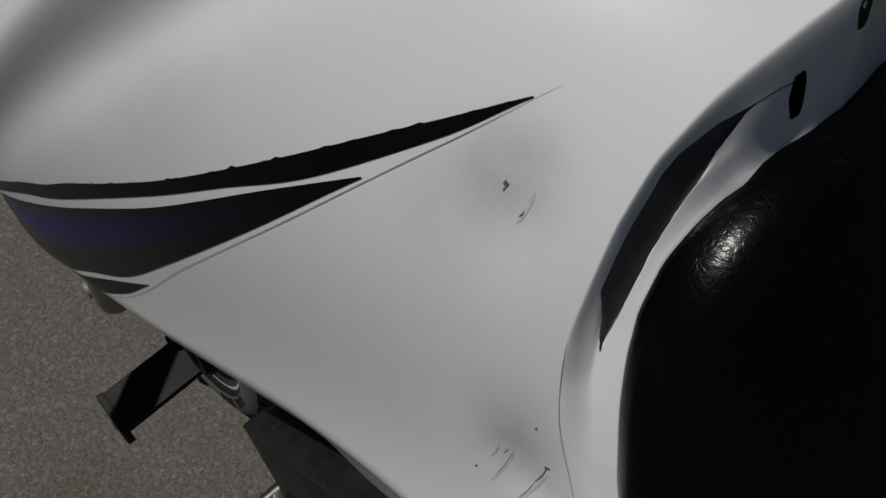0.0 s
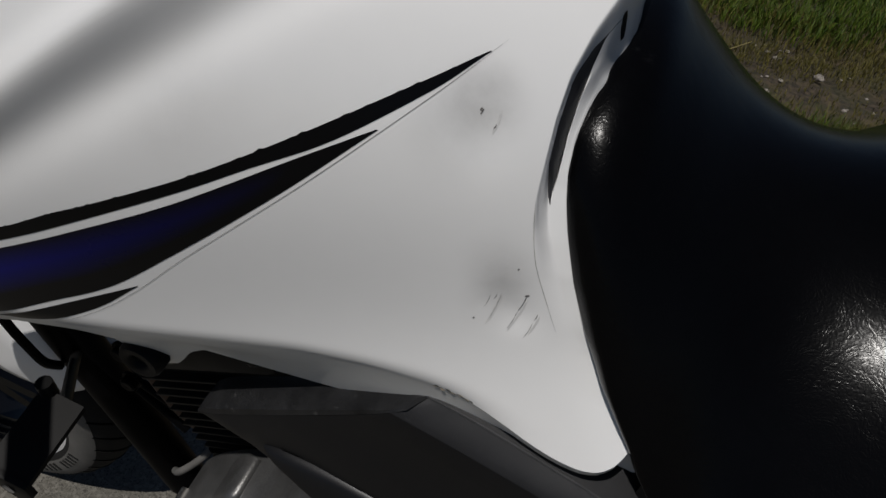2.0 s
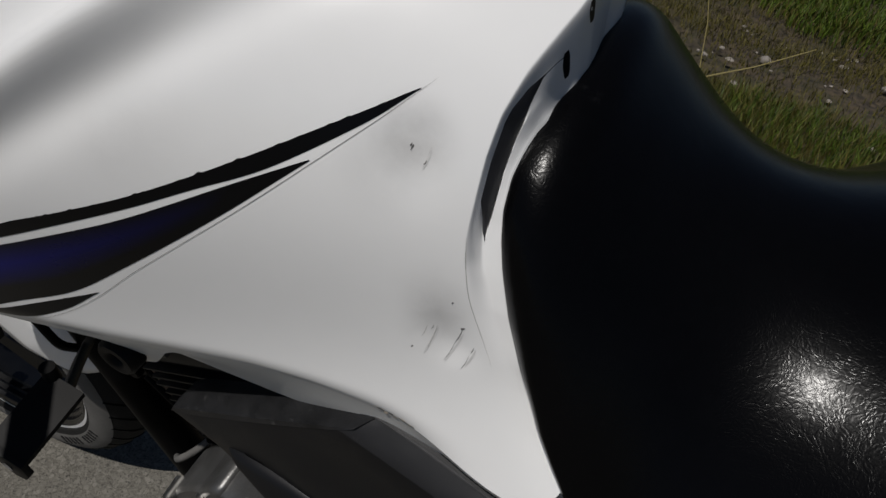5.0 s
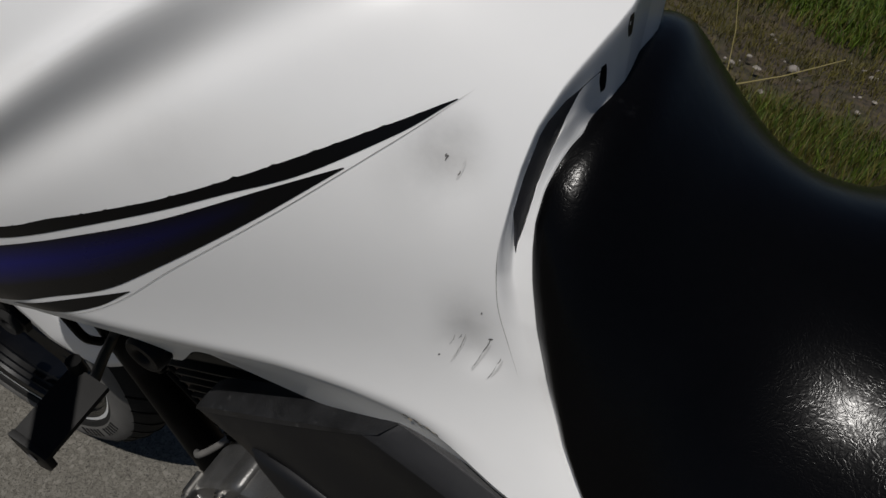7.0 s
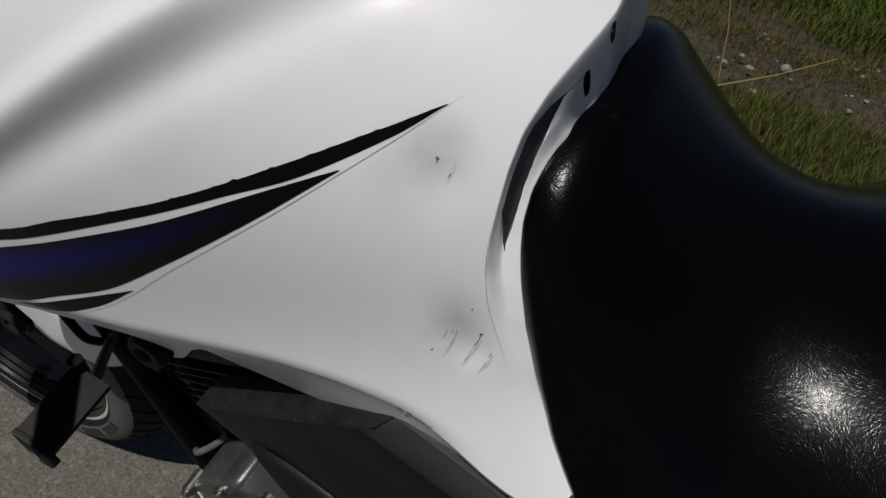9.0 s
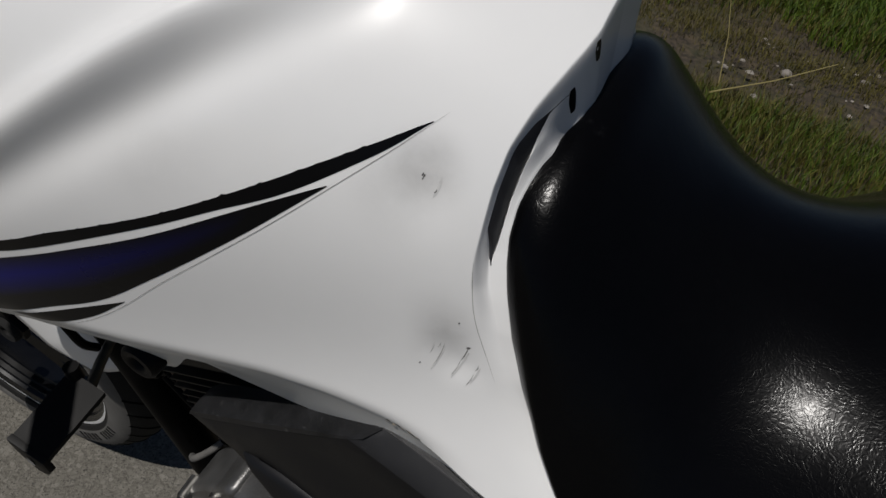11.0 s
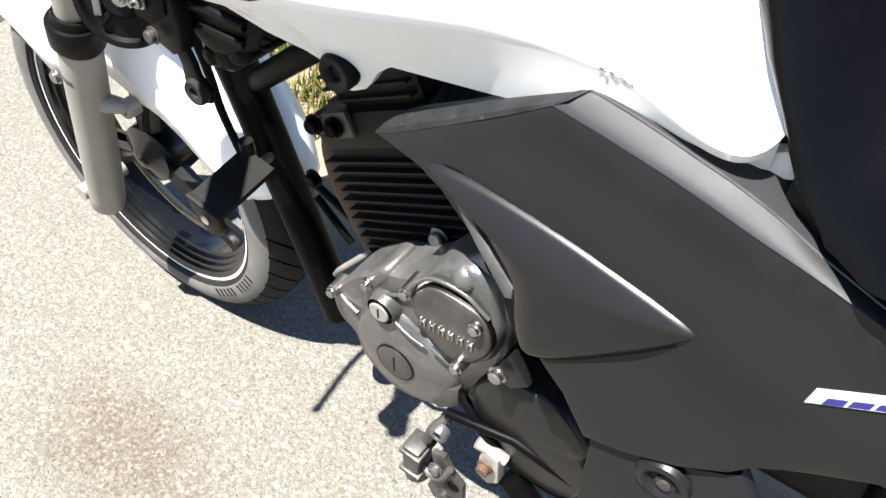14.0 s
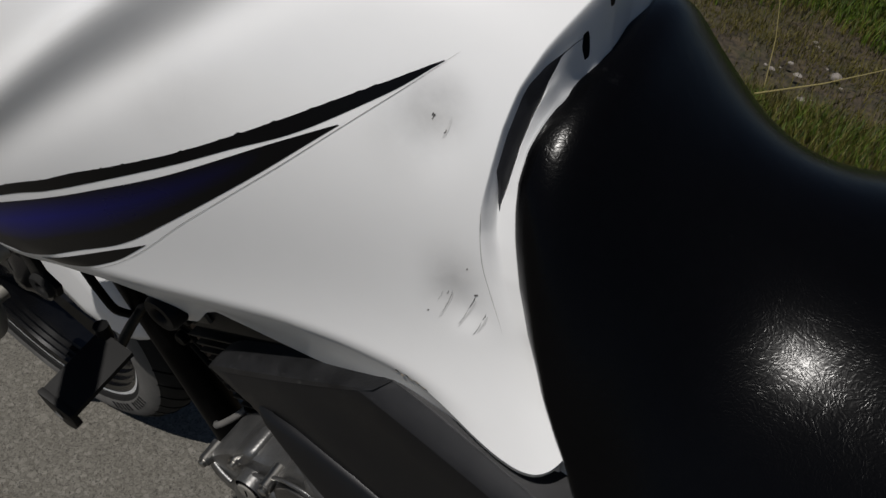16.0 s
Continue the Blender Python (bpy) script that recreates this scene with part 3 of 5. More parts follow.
def tank_band(top, low, lift=0.00025, cols=90, rows=12, rough_top=0.0):
    """A decal between two lines on the tank, each given as (x, angle) points."""
    a, b = curve(top, cols), curve(low, cols)
    vs, fs = [], []
    for i in range(cols):
        for j in range(rows + 1):
            q = a[i] + (b[i] - a[i]) * j / rows
            if j == 0 and rough_top:
                q = q + np.array([0, rough_top * max(0, noise.noise(Vector((i * 0.9, 3.1, 0))) - 0.1) * (1 if i % 3 else 1.8)])
            vs.append(tank_point(q[0], q[1], lift))
    w = rows + 1
    for i in range(cols - 1):
        for j in range(rows):
            fs.append((i * w + j, i * w + j + 1, (i + 1) * w + j + 1, (i + 1) * w + j))
    return vs, fs


def tank_line(points, width, count=60, lift=0.0003, taper=True):
    """A thin mark along a line on the tank."""
    c = curve(points, count)
    vs, fs = [], []
    for i, q in enumerate(c):
        d = c[min(i + 1, count - 1)] - c[max(i - 1, 0)]
        d = np.array([d[0], radians(d[1]) * 0.17])
        d = d / (np.linalg.norm(d) + 1e-9)
        w = width / 2 * (min(1, 4 * i / count + 0.15, 4 * (count - i) / count + 0.05) if taper else 1)
        off = np.array([-d[1] * w, math.degrees(d[0] * w / 0.17)])
        for s in (1, -1):
            vs.append(tank_point(*(q + s * off), lift))
    for i in range(count - 1):
        fs.append((2 * i, 2 * i + 1, 2 * i + 3, 2 * i + 2))
    return vs, fs


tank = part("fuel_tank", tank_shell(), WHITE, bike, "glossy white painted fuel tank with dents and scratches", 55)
part("lower_lip", tank_lip(-1), WHITE_DULL, tank, "dusty white folded lower edge", 55)
part("lower_lip", tank_lip(1), WHITE_DULL, tank, "", 55)
A_TOP = ((0.418, -11.0), (0.455, -4.2), (0.517, 6.0), (0.549, 10.8), (0.573, 15.0), (0.604, 20.0), (0.649, 28.0), (0.70, 38.9), (0.745, 49.8), (0.7715, 56.9))
A_LOW = ((0.428, -12.2), (0.448, -7.6), (0.512, 2.9), (0.545, 7.6), (0.58, 13.4), (0.639, 24.0), (0.678, 31.8), (0.714, 39.2), (0.751, 49.4), (0.7718, 56.8))
part("black_stripe", tank_band(A_TOP, A_LOW, cols=200, rough_top=0.45), BLACK_DECAL, tank, "black pointed stripe with a chipped upper edge")
B_TOP = ((0.434, -12.5), (0.443, -9.2), (0.509, 0.6), (0.545, 6.0), (0.581, 11.9), (0.639, 22.3), (0.701, 35.7), (0.7325, 42.6))
B_LOW = ((0.448, -16.9), (0.475, -16.2), (0.502, -15.2), (0.554, -6.8), (0.596, 0.6), (0.635, 11.3), (0.69, 28.2), (0.733, 42.5))
blue = part("blue_stripe", tank_band(B_TOP, B_LOW, rows=12), BLUE_DECAL, tank, "black stripe with a dark blue glowing middle")
uv = blue.data.uv_layers.new(name="across")
for loop in blue.data.loops:
    i, j = divmod(loop.vertex_index, 13)
    uv.data[loop.index].uv = (i / 89, j / 12)
C_TOP = ((0.506, -15.9), (0.552, -8.4), (0.595, -1.0), (0.6125, 2.2))
C_LOW = ((0.522, -15.6), (0.553, -11.6), (0.586, -5.4), (0.6127, 2.1))
part("small_stripe", tank_band(C_TOP, C_LOW, cols=40), BLACK_DECAL, tank, "small black pointed stripe")
LINE = ((0.7771, 58.9), (0.7649, 53.8), (0.7519, 48.8), (0.7334, 42.1), (0.7070, 32.9), (0.6780, 23.3), (0.6422, 11.5), (0.6124, 1.2), (0.5874, -5.8), (0.5623, -10.9), (0.545, -14))
part("sticker_edge", tank_line(LINE, 0.00032, 120), SEAM, tank, "thin dirty edge of the clear sticker")
CRACK = ((0.8079, 39.5), (0.8108, 34.3), (0.8159, 27.9), (0.8239, 21.4), (0.8353, 12.9))
part("hairline_crack", tank_line(CRACK, 0.00030, 60), SEAM, tank)
for a, b, w in (((0.7818, 48.6), (0.7811, 47.9), 0.0010), ((0.8163, 19.8), (0.8139, 15.4), 0.0008), ((0.8139, 15.4), (0.8109, 10.4), 0.0004), ((0.8240, 16.0), (0.8231, 14.2), 0.0007), ((0.8228, 13.4), (0.8205, 9.4), 0.0005), ((0.8036, 18.9), (0.8010, 12.2), 0.0004), ((0.8015, 18.6), (0.8006, 17.2), 0.0004), ((0.7985, 18.0), (0.7970, 15.0), 0.0003)):
    part("scratch", tank_line([a, ((a[0] + b[0]) / 2 + 0.0004, (a[1] + b[1]) / 2), b], w * 0.5, 12), SCRATCH, tank)
for a, b, w in (((0.7828, 50.6), (0.7812, 47.2), 0.0016), ((0.8040, 18.2), (0.7998, 10.6), 0.0018), ((0.8172, 18.5), (0.8115, 10.0), 0.0014), ((0.8254, 15.5), (0.8222, 10.2), 0.0014)):
    part("rub_mark", tank_line([a, ((a[0] + b[0]) / 2 + 0.0004, (a[1] + b[1]) / 2), b], w * 0.8, 14, 0.0002), RUB, tank)
for x, a, w in ((0.7740, 49.8, 0.0006), (0.7748, 49.7, 0.0006), (0.7744, 49.3, 0.0004), (0.8089, 25.6, 0.0006), (0.7932, 11.5, 0.0007), (0.8162, 19.7, 0.0012), (0.8170, 19.9, 0.0007), (0.8122, 47.0, 0.0005)):
    part("paint_chip", tank_line([(x - w / 2, a - 0.2), (x, a + 0.1), (x + w / 2, a + 0.2)], w, 6, taper=False), SCRATCH, tank)


def tank_patch(outline, lift, inner=None):
    """A raised patch on the tank with an (x, angle) outline."""
    c = curve(outline, 40, True)
    mid = sum(c) / len(c)
    vs = []
    for k, h in ((1.0, -0.001), (1.0, lift * 0.6), (0.9, lift), (0.0, lift)):
        for q in c if k else c[:1]:
            vs.append(tank_point(*(mid + (q - mid) * k), h))
    fs = [(r * 40 + i, r * 40 + (i + 1) % 40, (r + 1) * 40 + (i + 1) % 40, (r + 1) * 40 + i) for r in (0, 1) for i in range(40)]
    return vs, fs + [(80 + i, 80 + (i + 1) % 40, 120) for i in range(40)]


part("front_lug", tank_patch(((0.470, 23.2), (0.488, 25.6), (0.4935, 26.6), (0.4945, 28.6), (0.4985, 29.6), (0.5030, 29.0), (0.5075, 29.0), (0.5110, 27.6), (0.5100, 25.5), (0.5040, 23.6), (0.5000, 21.0), (0.4960, 20.0), (0.4925, 21.4), (0.4850, 21.6), (0.470, 19.2), (0.45, 17), (0.45, 21)), 0.004), WHITE, tank, "white moulded lug at the tank's front", 35)
# flat grey patch stands in for the shade inside a slot
part("front_slot_shade", tank_patch(((0.476, 18.6), (0.487, 20.2), (0.490, 19.0), (0.487, 16.4), (0.4825, 13.6), (0.474, 11.6), (0.4715, 14.0)), 0.0006), SEAM, tank, "grey patch put in for the shade of a slot in the tank's front")



def joint_shade_strip():
    """The rounded dark strip added for the shade in the open joint behind the tank's rolled edge, thin at both ends."""
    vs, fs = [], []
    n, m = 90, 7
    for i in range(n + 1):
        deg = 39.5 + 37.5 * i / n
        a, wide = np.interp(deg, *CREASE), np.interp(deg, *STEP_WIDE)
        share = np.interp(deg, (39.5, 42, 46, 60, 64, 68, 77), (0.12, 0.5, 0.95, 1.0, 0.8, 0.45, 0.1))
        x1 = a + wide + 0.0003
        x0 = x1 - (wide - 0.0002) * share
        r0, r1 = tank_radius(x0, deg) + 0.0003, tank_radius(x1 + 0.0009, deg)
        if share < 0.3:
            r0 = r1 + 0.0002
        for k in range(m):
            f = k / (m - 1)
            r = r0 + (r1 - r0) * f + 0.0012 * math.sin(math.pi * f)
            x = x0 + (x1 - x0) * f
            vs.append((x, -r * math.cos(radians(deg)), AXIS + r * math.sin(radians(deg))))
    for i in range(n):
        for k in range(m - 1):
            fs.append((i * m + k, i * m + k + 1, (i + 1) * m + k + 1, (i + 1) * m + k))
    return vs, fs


part("joint_shade_strip", joint_shade_strip(), JOINT_SHADE, tank, "dark grey strip added for the shade in the joint before the seat", 60)

# chipped paint along the lower edge above the side panel
chip_rnd = random.Random(4)
for k in range(14):
    x = 0.781 + 0.0017 * k + chip_rnd.uniform(-0.0005, 0.0005)
    a = tank_bottom(x) + chip_rnd.uniform(0.15, 0.75)
    part("edge_chip", tank_line([(x - 0.0011, a), (x, a + chip_rnd.uniform(-0.3, 0.3)), (x + 0.0012, a - 0.1)], chip_rnd.uniform(0.0008, 0.0022), 6, 0.0003), SCRATCH if k % 3 else BARE, tank)

# mounting grommet of the tank's ear
part("tank_grommet", lathe([(0.0001, -0.0015), (0.0055, -0.0015), (0.0065, -0.004), (0.009, -0.006), (0.0145, -0.006), (0.0165, -0.003), (0.0165, 0.008), (0.006, 0.008)], (0.5735, -0.1635, 0.7455), "Y", 28), BLACK, tank, "round black rubber grommet")
part("tail_tab", plate(((0.884, 0.802), (0.889, 0.817), (0.898, 0.822), (0.908, 0.806), (0.896, 0.801)), const_y(-0.147), 0.01), WHITE_DULL, tank)

# recess at the tank's rear under the seat nose: black marks drawn for the shade in two moulding holes
for line, w in ((((0.8196, 70.8), (0.8204, 71.7), (0.8211, 72.6)), 0.0018), (((0.8226, 77.6), (0.8231, 78.4), (0.8235, 79.2)), 0.0013)):
    part("moulding_hole_shade", tank_line(line, w, 10, 0.0006), BLACK_DECAL, tank)

# ---- seat ----
SEAT_X = (0.8195, 0.822, 0.826, 0.834, 0.845, 0.858, 0.875, 0.893, 0.912, 0.935, 0.96, 0.985, 1.02, 1.06, 1.15, 1.36)
SEAT_TOP = (1.0, 1.003, 1.0055, 1.0045, 0.9982, 0.9855, 0.972, 0.9585, 0.9482, 0.9390, 0.9340, 0.9335, 0.9385, 0.9485, 0.9695, 0.9845)
SEAT_LOW = (0.975, 0.962, 0.950, 0.926, 0.903, 0.884, 0.862, 0.839, 0.811, 0.793, 0.797, 0.807, 0.820, 0.829, 0.834, 0.84)
SEAT_WIDE = (0.078, 0.098, 0.111, 0.124, 0.135, 0.144, 0.154, 0.163, 0.170, 0.177, 0.184, 0.193, 0.212, 0.240, 0.262, 0.15)


def seat_section(x):
    """Angles and distances from the tank's axis of the full seat's cross-section."""
    x = 0.832 + 0.006 * math.log(1 + math.exp(min(60, (x - 0.832) / 0.006)))
    soft = np.interp(x, (0.84, 0.93), (0.004, 0.014))
    t, b, w = (eased(x, SEAT_X, v, soft) for v in (SEAT_TOP, SEAT_LOW, SEAT_WIDE))
    e1 = eased(x, (0.84, 0.90), (0.86, 0.95), 0.012)
    e2 = eased(x, (0.835, 0.87, 0.93, 0.99, 1.06), (1.05, 1.4, 1.8, 1.85, 1.65), 0.012)
    half = [(w * math.cos(math.pi / 96 * k) ** e1, b + (t - b) * math.sin(math.pi / 96 * k) ** e2 - AXIS) for k in range(49)]
    return [math.degrees(math.atan2(z, y)) for y, z in half], [math.hypot(y, z) for y, z in half]


def seat_cover():
    """The padded seat, rolled over at its front edge on the tank's ledge."""
    cols, rows = 110, 72
    sections = {}
    vs, fs = [], []
    low_x, low_a = (0.84, 0.905, 0.912, 0.935, 0.96, 0.985, 1.02, 1.06, 1.15, 1.36), (-13, -13, -13.6, -18, -15.5, -12.0, -8.1, -5.3, -4, -4)
    for side in (-1, 1):
        base = len(vs)
        for j in range(rows + 1):
            v = j / rows
            x0 = 0.86
            for _ in range(30):
                low = np.interp(x0, low_x, low_a)
                x0 = 0.6 * x0 + 0.4 * np.interp(low + (90 - low) * v, *SEAT_LINE)
            deg0 = low + (90 - low) * v
            edge = tank_radius(x0, deg0) - 0.002
            wide = np.interp(deg0, (-10, 5, 30, 50, 75), (0.010, 0.012, 0.018, 0.024, 0.020))
            for i in range(cols + 1):
                x = x0 + (1.36 - x0) * (i / cols) ** 2.2
                low = np.interp(x, low_x, low_a)
                deg = low + (90 - low) * v
                key = round(x, 5)
                if key not in sections:
                    sections[key] = seat_section(x)
                r = np.interp(deg, *sections[key]) + 0.022 * smooth((x - 0.925) / 0.045) * math.exp(-((deg - low) / 9) ** 2)
                f = min(1.0, (x - x0) / wide)
                r0 = min(edge, r - 0.004)
                r = r0 + (r - r0) * math.sqrt(1 - (1 - f) ** 2.2)
                vs.append((x, side * r * math.cos(radians(deg)), AXIS + r * math.sin(radians(deg))))
        w = cols + 1
        for j in range(rows):
            for i in range(cols):
                q = (base + j * w + i, base + j * w + i + 1, base + (j + 1) * w + i + 1, base + (j + 1) * w + i)
                fs.append(q if side < 0 else q[::-1])
        # front edge tucked in under the roll, and the closed underside
        k = len(vs)
        for j in range(rows + 1):
            x, y, z = vs[base + j * w]
            vs.append((x + 0.006, y * 0.95, AXIS + (z - AXIS) * 0.95))
        for j in range(rows):
            q = (k + j, base + j * w, base + (j + 1) * w, k + j + 1)
            fs.append(q if side < 0 else q[::-1])
        k = len(vs)
        vs += [(vs[base + i][0], 0.0, vs[base + i][2] - 0.006) for i in range(w)]
        for i in range(cols):
            q = (k + i, k + i + 1, base + i + 1, base + i)
            fs.append(q if side < 0 else q[::-1])
    return vs, fs


seat = part("seat", seat_cover(), VINYL, bike, "black grained vinyl seat with a raised nose", 60)


def seat_base(side):
    """The black plastic edge under the seat's cover."""
    vs, fs = [], []
    for i in range(41):
        x = 0.905 + 0.30 * i / 40
        b, w = np.interp(x, SEAT_X, SEAT_LOW), np.interp(x, SEAT_X, SEAT_WIDE)
        vs += [(x, side * (w - 0.006), b + 0.002), (x, side * (w - 0.010), b - 0.020), (x, side * (w - 0.04), b - 0.022)]
    for i in range(40):
        for k in (0, 1):
            q = (i * 3 + k, i * 3 + k + 1, i * 3 + k + 4, i * 3 + k + 3)
            fs.append(q if side < 0 else q[::-1])
    return vs, fs


for s in (-1, 1):
    part("seat_base", seat_base(s), BLACK, seat, "black plastic seat base")

# ---- side panel ----
def panel_y(x, z):
    return (-0.24267 - 0.11019 * x + 0.21277 * z) / 0.97087


def panel_bow(x, z):
    """How the side panel swells: a soft ridge running back from the scoop's point, a hollow below it."""
    ridge = 0.712 - 0.10 * (x - 0.90)
    fade = smooth((x - 0.66) / 0.10)
    return fade * (0.0032 * math.exp(-((z - ridge) / 0.022) ** 2) - 0.0040 * math.exp(-((z - ridge + 0.055) / 0.030) ** 2) - 0.0016 * math.exp(-((z - 0.762) / 0.018) ** 2))


def flat_plate(outline, y_of, depth, edge=0.002, bow=None):
    """A plate of any outline in (x, z), with chamfered front edges; bow(x, z) swells a finely cut face outwards."""
    bm = bmesh.new()
    f = bm.faces.new([bm.verts.new((x, y_of(x, z), z)) for x, z in outline])
    bm.normal_update()
    if f.normal.y > 0:
        f.normal_flip()
    rim = [e for e in f.edges]
    got = bmesh.ops.extrude_face_region(bm, geom=[f], use_keep_orig=True)
    back = [v for v in got["geom"] if isinstance(v, bmesh.types.BMVert)]
    bmesh.ops.translate(bm, vec=(0, depth, 0), verts=back)
    if edge:
        bmesh.ops.bevel(bm, geom=[e for e in rim if e.is_valid], offset=edge, segments=2, affect="EDGES", profile=0.5)
    bmesh.ops.triangulate(bm, faces=bm.faces[:])
    if bow:
        for _ in range(14):
            long = [e for e in bm.edges if e.calc_length() > 0.022]
            if not long:
                break
            bmesh.ops.subdivide_edges(bm, edges=long, cuts=1)
            bmesh.ops.triangulate(bm, faces=[f for f in bm.faces if len(f.verts) > 3])
        for v in bm.verts:
            v.co.y -= bow(v.co.x, v.co.z)
    bmesh.ops.recalc_face_normals(bm, faces=bm.faces[:])
    bm.verts.index_update()
    geo = [v.co.copy() for v in bm.verts], [tuple(v.index for v in g.verts) for g in bm.faces]
    bm.free()
    return geo


FACET = ((0.7589, 0.7991), (0.782, 0.7982), (0.8071, 0.7967), (0.8549, 0.7928), (0.9034, 0.7867), (0.9409, 0.7827), (0.981, 0.7765), (1.03, 0.767), (1.10, 0.750), (1.22, 0.735))
PANEL_TOP = ((0.7772, 0.8130), (0.8041, 0.8118), (0.8289, 0.8092), (0.856, 0.8056), (0.8829, 0.8019), (0.9102, 0.7961), (0.9348, 0.7890), (0.965, 0.782), (1.01, 0.772), (1.10, 0.752), (1.22, 0.738))
PANEL_LEFT = ((0.614, 0.7085), (0.634, 0.7185), (0.690, 0.7535), (0.733, 0.7815))
PANEL_LOW = ((1.22, 0.70), (1.10, 0.70), (1.021, 0.692), (0.964, 0.641), (0.954, 0.628), (0.925, 0.607), (0.887, 0.586), (0.858, 0.575), (0.831, 0.599), (0.807, 0.612), (0.775, 0.640), (0.73, 0.668), (0.686, 0.696), (0.661, 0.704))
panel = part("side_panel", flat_plate(PANEL_LEFT + FACET + PANEL_LOW, lambda x, z: panel_y(x, z) - 0.004, 0.02, 0.0015, panel_bow), GREY, bike, "matt graphite plastic side panel", 30)


def panel_facet(strip):
    """The bevel above the panel, curving away from its face, or the dark lip behind it."""
    vs, fs = [], []
    up = curve(((0.757, 0.8000),) + PANEL_TOP, 60)
    lo = curve(((0.757, 0.7985),) + FACET, 60)
    m = 7 if strip == 0 else 2
    for (x, z), (a, b) in zip(lo, up):
        for k in range(m):
            f = k / (m - 1)
            if strip == 0:
                c, d = x + (a - x) * f, z + (b - z) * f
                vs.append((c, panel_y(c, d) - 0.0042 + 0.0108 * f ** 1.4, d))
            else:
                vs.append((a + 0.006 * f, panel_y(a, b) + 0.0066 + 0.026 * f, b + 0.004 * f))
    for i in range(59):
        for k in range(m - 1):
            fs.append((i * m + k, i * m + k + 1, (i + 1) * m + k + 1, (i + 1) * m + k))
    return vs, fs


part("panel_lip", panel_facet(1), GREY_EDGE, panel, "", 30)
part("panel_facet", panel_facet(0), GREY_EDGE, panel, "bevel along the panel's upper edge, its sky sheen in the colour", 30)
# pale bead that paints the glint along the bevel's upper edge
part("facet_glint", tube([(a, panel_y(a, b) + 0.0062, b) for a, b in curve(PANEL_TOP, 50)], 0.0009, 6), SLIT_LIP, panel)
rim_low = curve(((0.614, 0.7085), (0.634, 0.7185), (0.690, 0.7535), (0.733, 0.7815), (0.759, 0.7995)), 24)
rim_top = curve(((0.6149, 0.7131), (0.6323, 0.7277), (0.688, 0.7608), (0.7312, 0.7870), (0.7775, 0.8135)), 24)
rim_verts = []
for (x, z), (a, b) in zip(rim_low, rim_top):
    rim_verts += [(x, panel_y(x, z) - 0.0042, z), ((x + a) / 2, panel_y(x, z) - 0.0030, (z + b) / 2 + 0.0004), (a, panel_y(a, b) + 0.0050, b), (a, panel_y(a, b) + 0.022, b - 0.002)]
part("panel_rim", (rim_verts, [(i * 4 + k, i * 4 + k + 1, i * 4 + k + 5, i * 4 + k + 4) for i in range(23) for k in (0, 1, 2)]), RIM_GREY, panel, "slightly lighter upper rim", 50)
SCOOP = ((0.672, 0.7105), (0.684, 0.7165), (0.712, 0.7205), (0.745, 0.7225), (0.794, 0.7225), (0.841, 0.7200), (0.880, 0.7168), (0.8985, 0.7130), (0.8995, 0.7085), (0.890, 0.6965), (0.868, 0.673), (0.834, 0.640), (0.809, 0.619), (0.791, 0.613), (0.778, 0.632), (0.769, 0.6595), (0.7596, 0.671), (0.7354, 0.689), (0.709, 0.705))
scoop_line = curve(SCOOP, 90, True)
# black sheet stands in for the shaded gap round the scoop
part("scoop_gap_shade", flat_plate([(x + 0.001, z + 0.0022) for x, z in SCOOP[1:9]] + [(x + 0.0018, z - 0.0012) for x, z in SCOOP[9:13]] + [(0.78, 0.62), (0.75, 0.66)], lambda x, z: panel_y(x, z) - 0.0048, 0.003, 0), BLACK, panel)
part("side_scoop", plate(scoop_line, lambda x, z: panel_y(x, z) - 0.0105, 0.03, 0.0055, 0.90, 0.008), GREY, panel, "bulging graphite scoop with a worn shiny ridge", 50)
# black sheet on the panel stands in for the slit's shade
part("air_slit_shade", flat_plate(((0.690, 0.7095), (0.709, 0.7085), (0.7354, 0.6920), (0.7596, 0.6738), (0.7695, 0.6630), (0.7785, 0.632), (0.764, 0.6485), (0.7275, 0.677)), lambda x, z: panel_y(x, z) - 0.0062, 0.01, 0), BLACK, panel, "black sheet put in for the shaded air slit beside the scoop")
part("slit_lip", flat_plate(((0.6926, 0.7075), (0.6978, 0.7103), (0.7205, 0.6940), (0.7449, 0.6755), (0.7691, 0.6598), (0.7704, 0.6509), (0.7644, 0.6484), (0.7275, 0.6769)), lambda x, z: panel_y(x, z) - 0.0085, 0.008, 0.0015), SLIT_LIP, panel, "scuffed pale edge of the air slit")
emblem_outline = ((0.9667, 0.7139), (0.9684, 0.7248), (1.0438, 0.7700), (1.0490, 0.7635))
emblem = part("emblem", flat_plate(emblem_outline, lambda x, z: panel_y(x, z) - panel_bow(x, z) - 0.0055, 0.003, 0.0004), EMBLEM, panel, "silver sticker with blue bars")
for k in range(6):
    x = 0.9745 + 0.0112 * k
    z = 0.7222 + 0.0067 * k
    part("bar", flat_plate(((x, z - 0.0028), (x + 0.0012, z + 0.0022), (x + 0.0102, z + 0.0076), (x + 0.0094, z + 0.0028)), lambda a, b: panel_y(a, b) - panel_bow(a, b) - 0.0062, 0.001, 0), EMBLEM_BLUE, emblem)

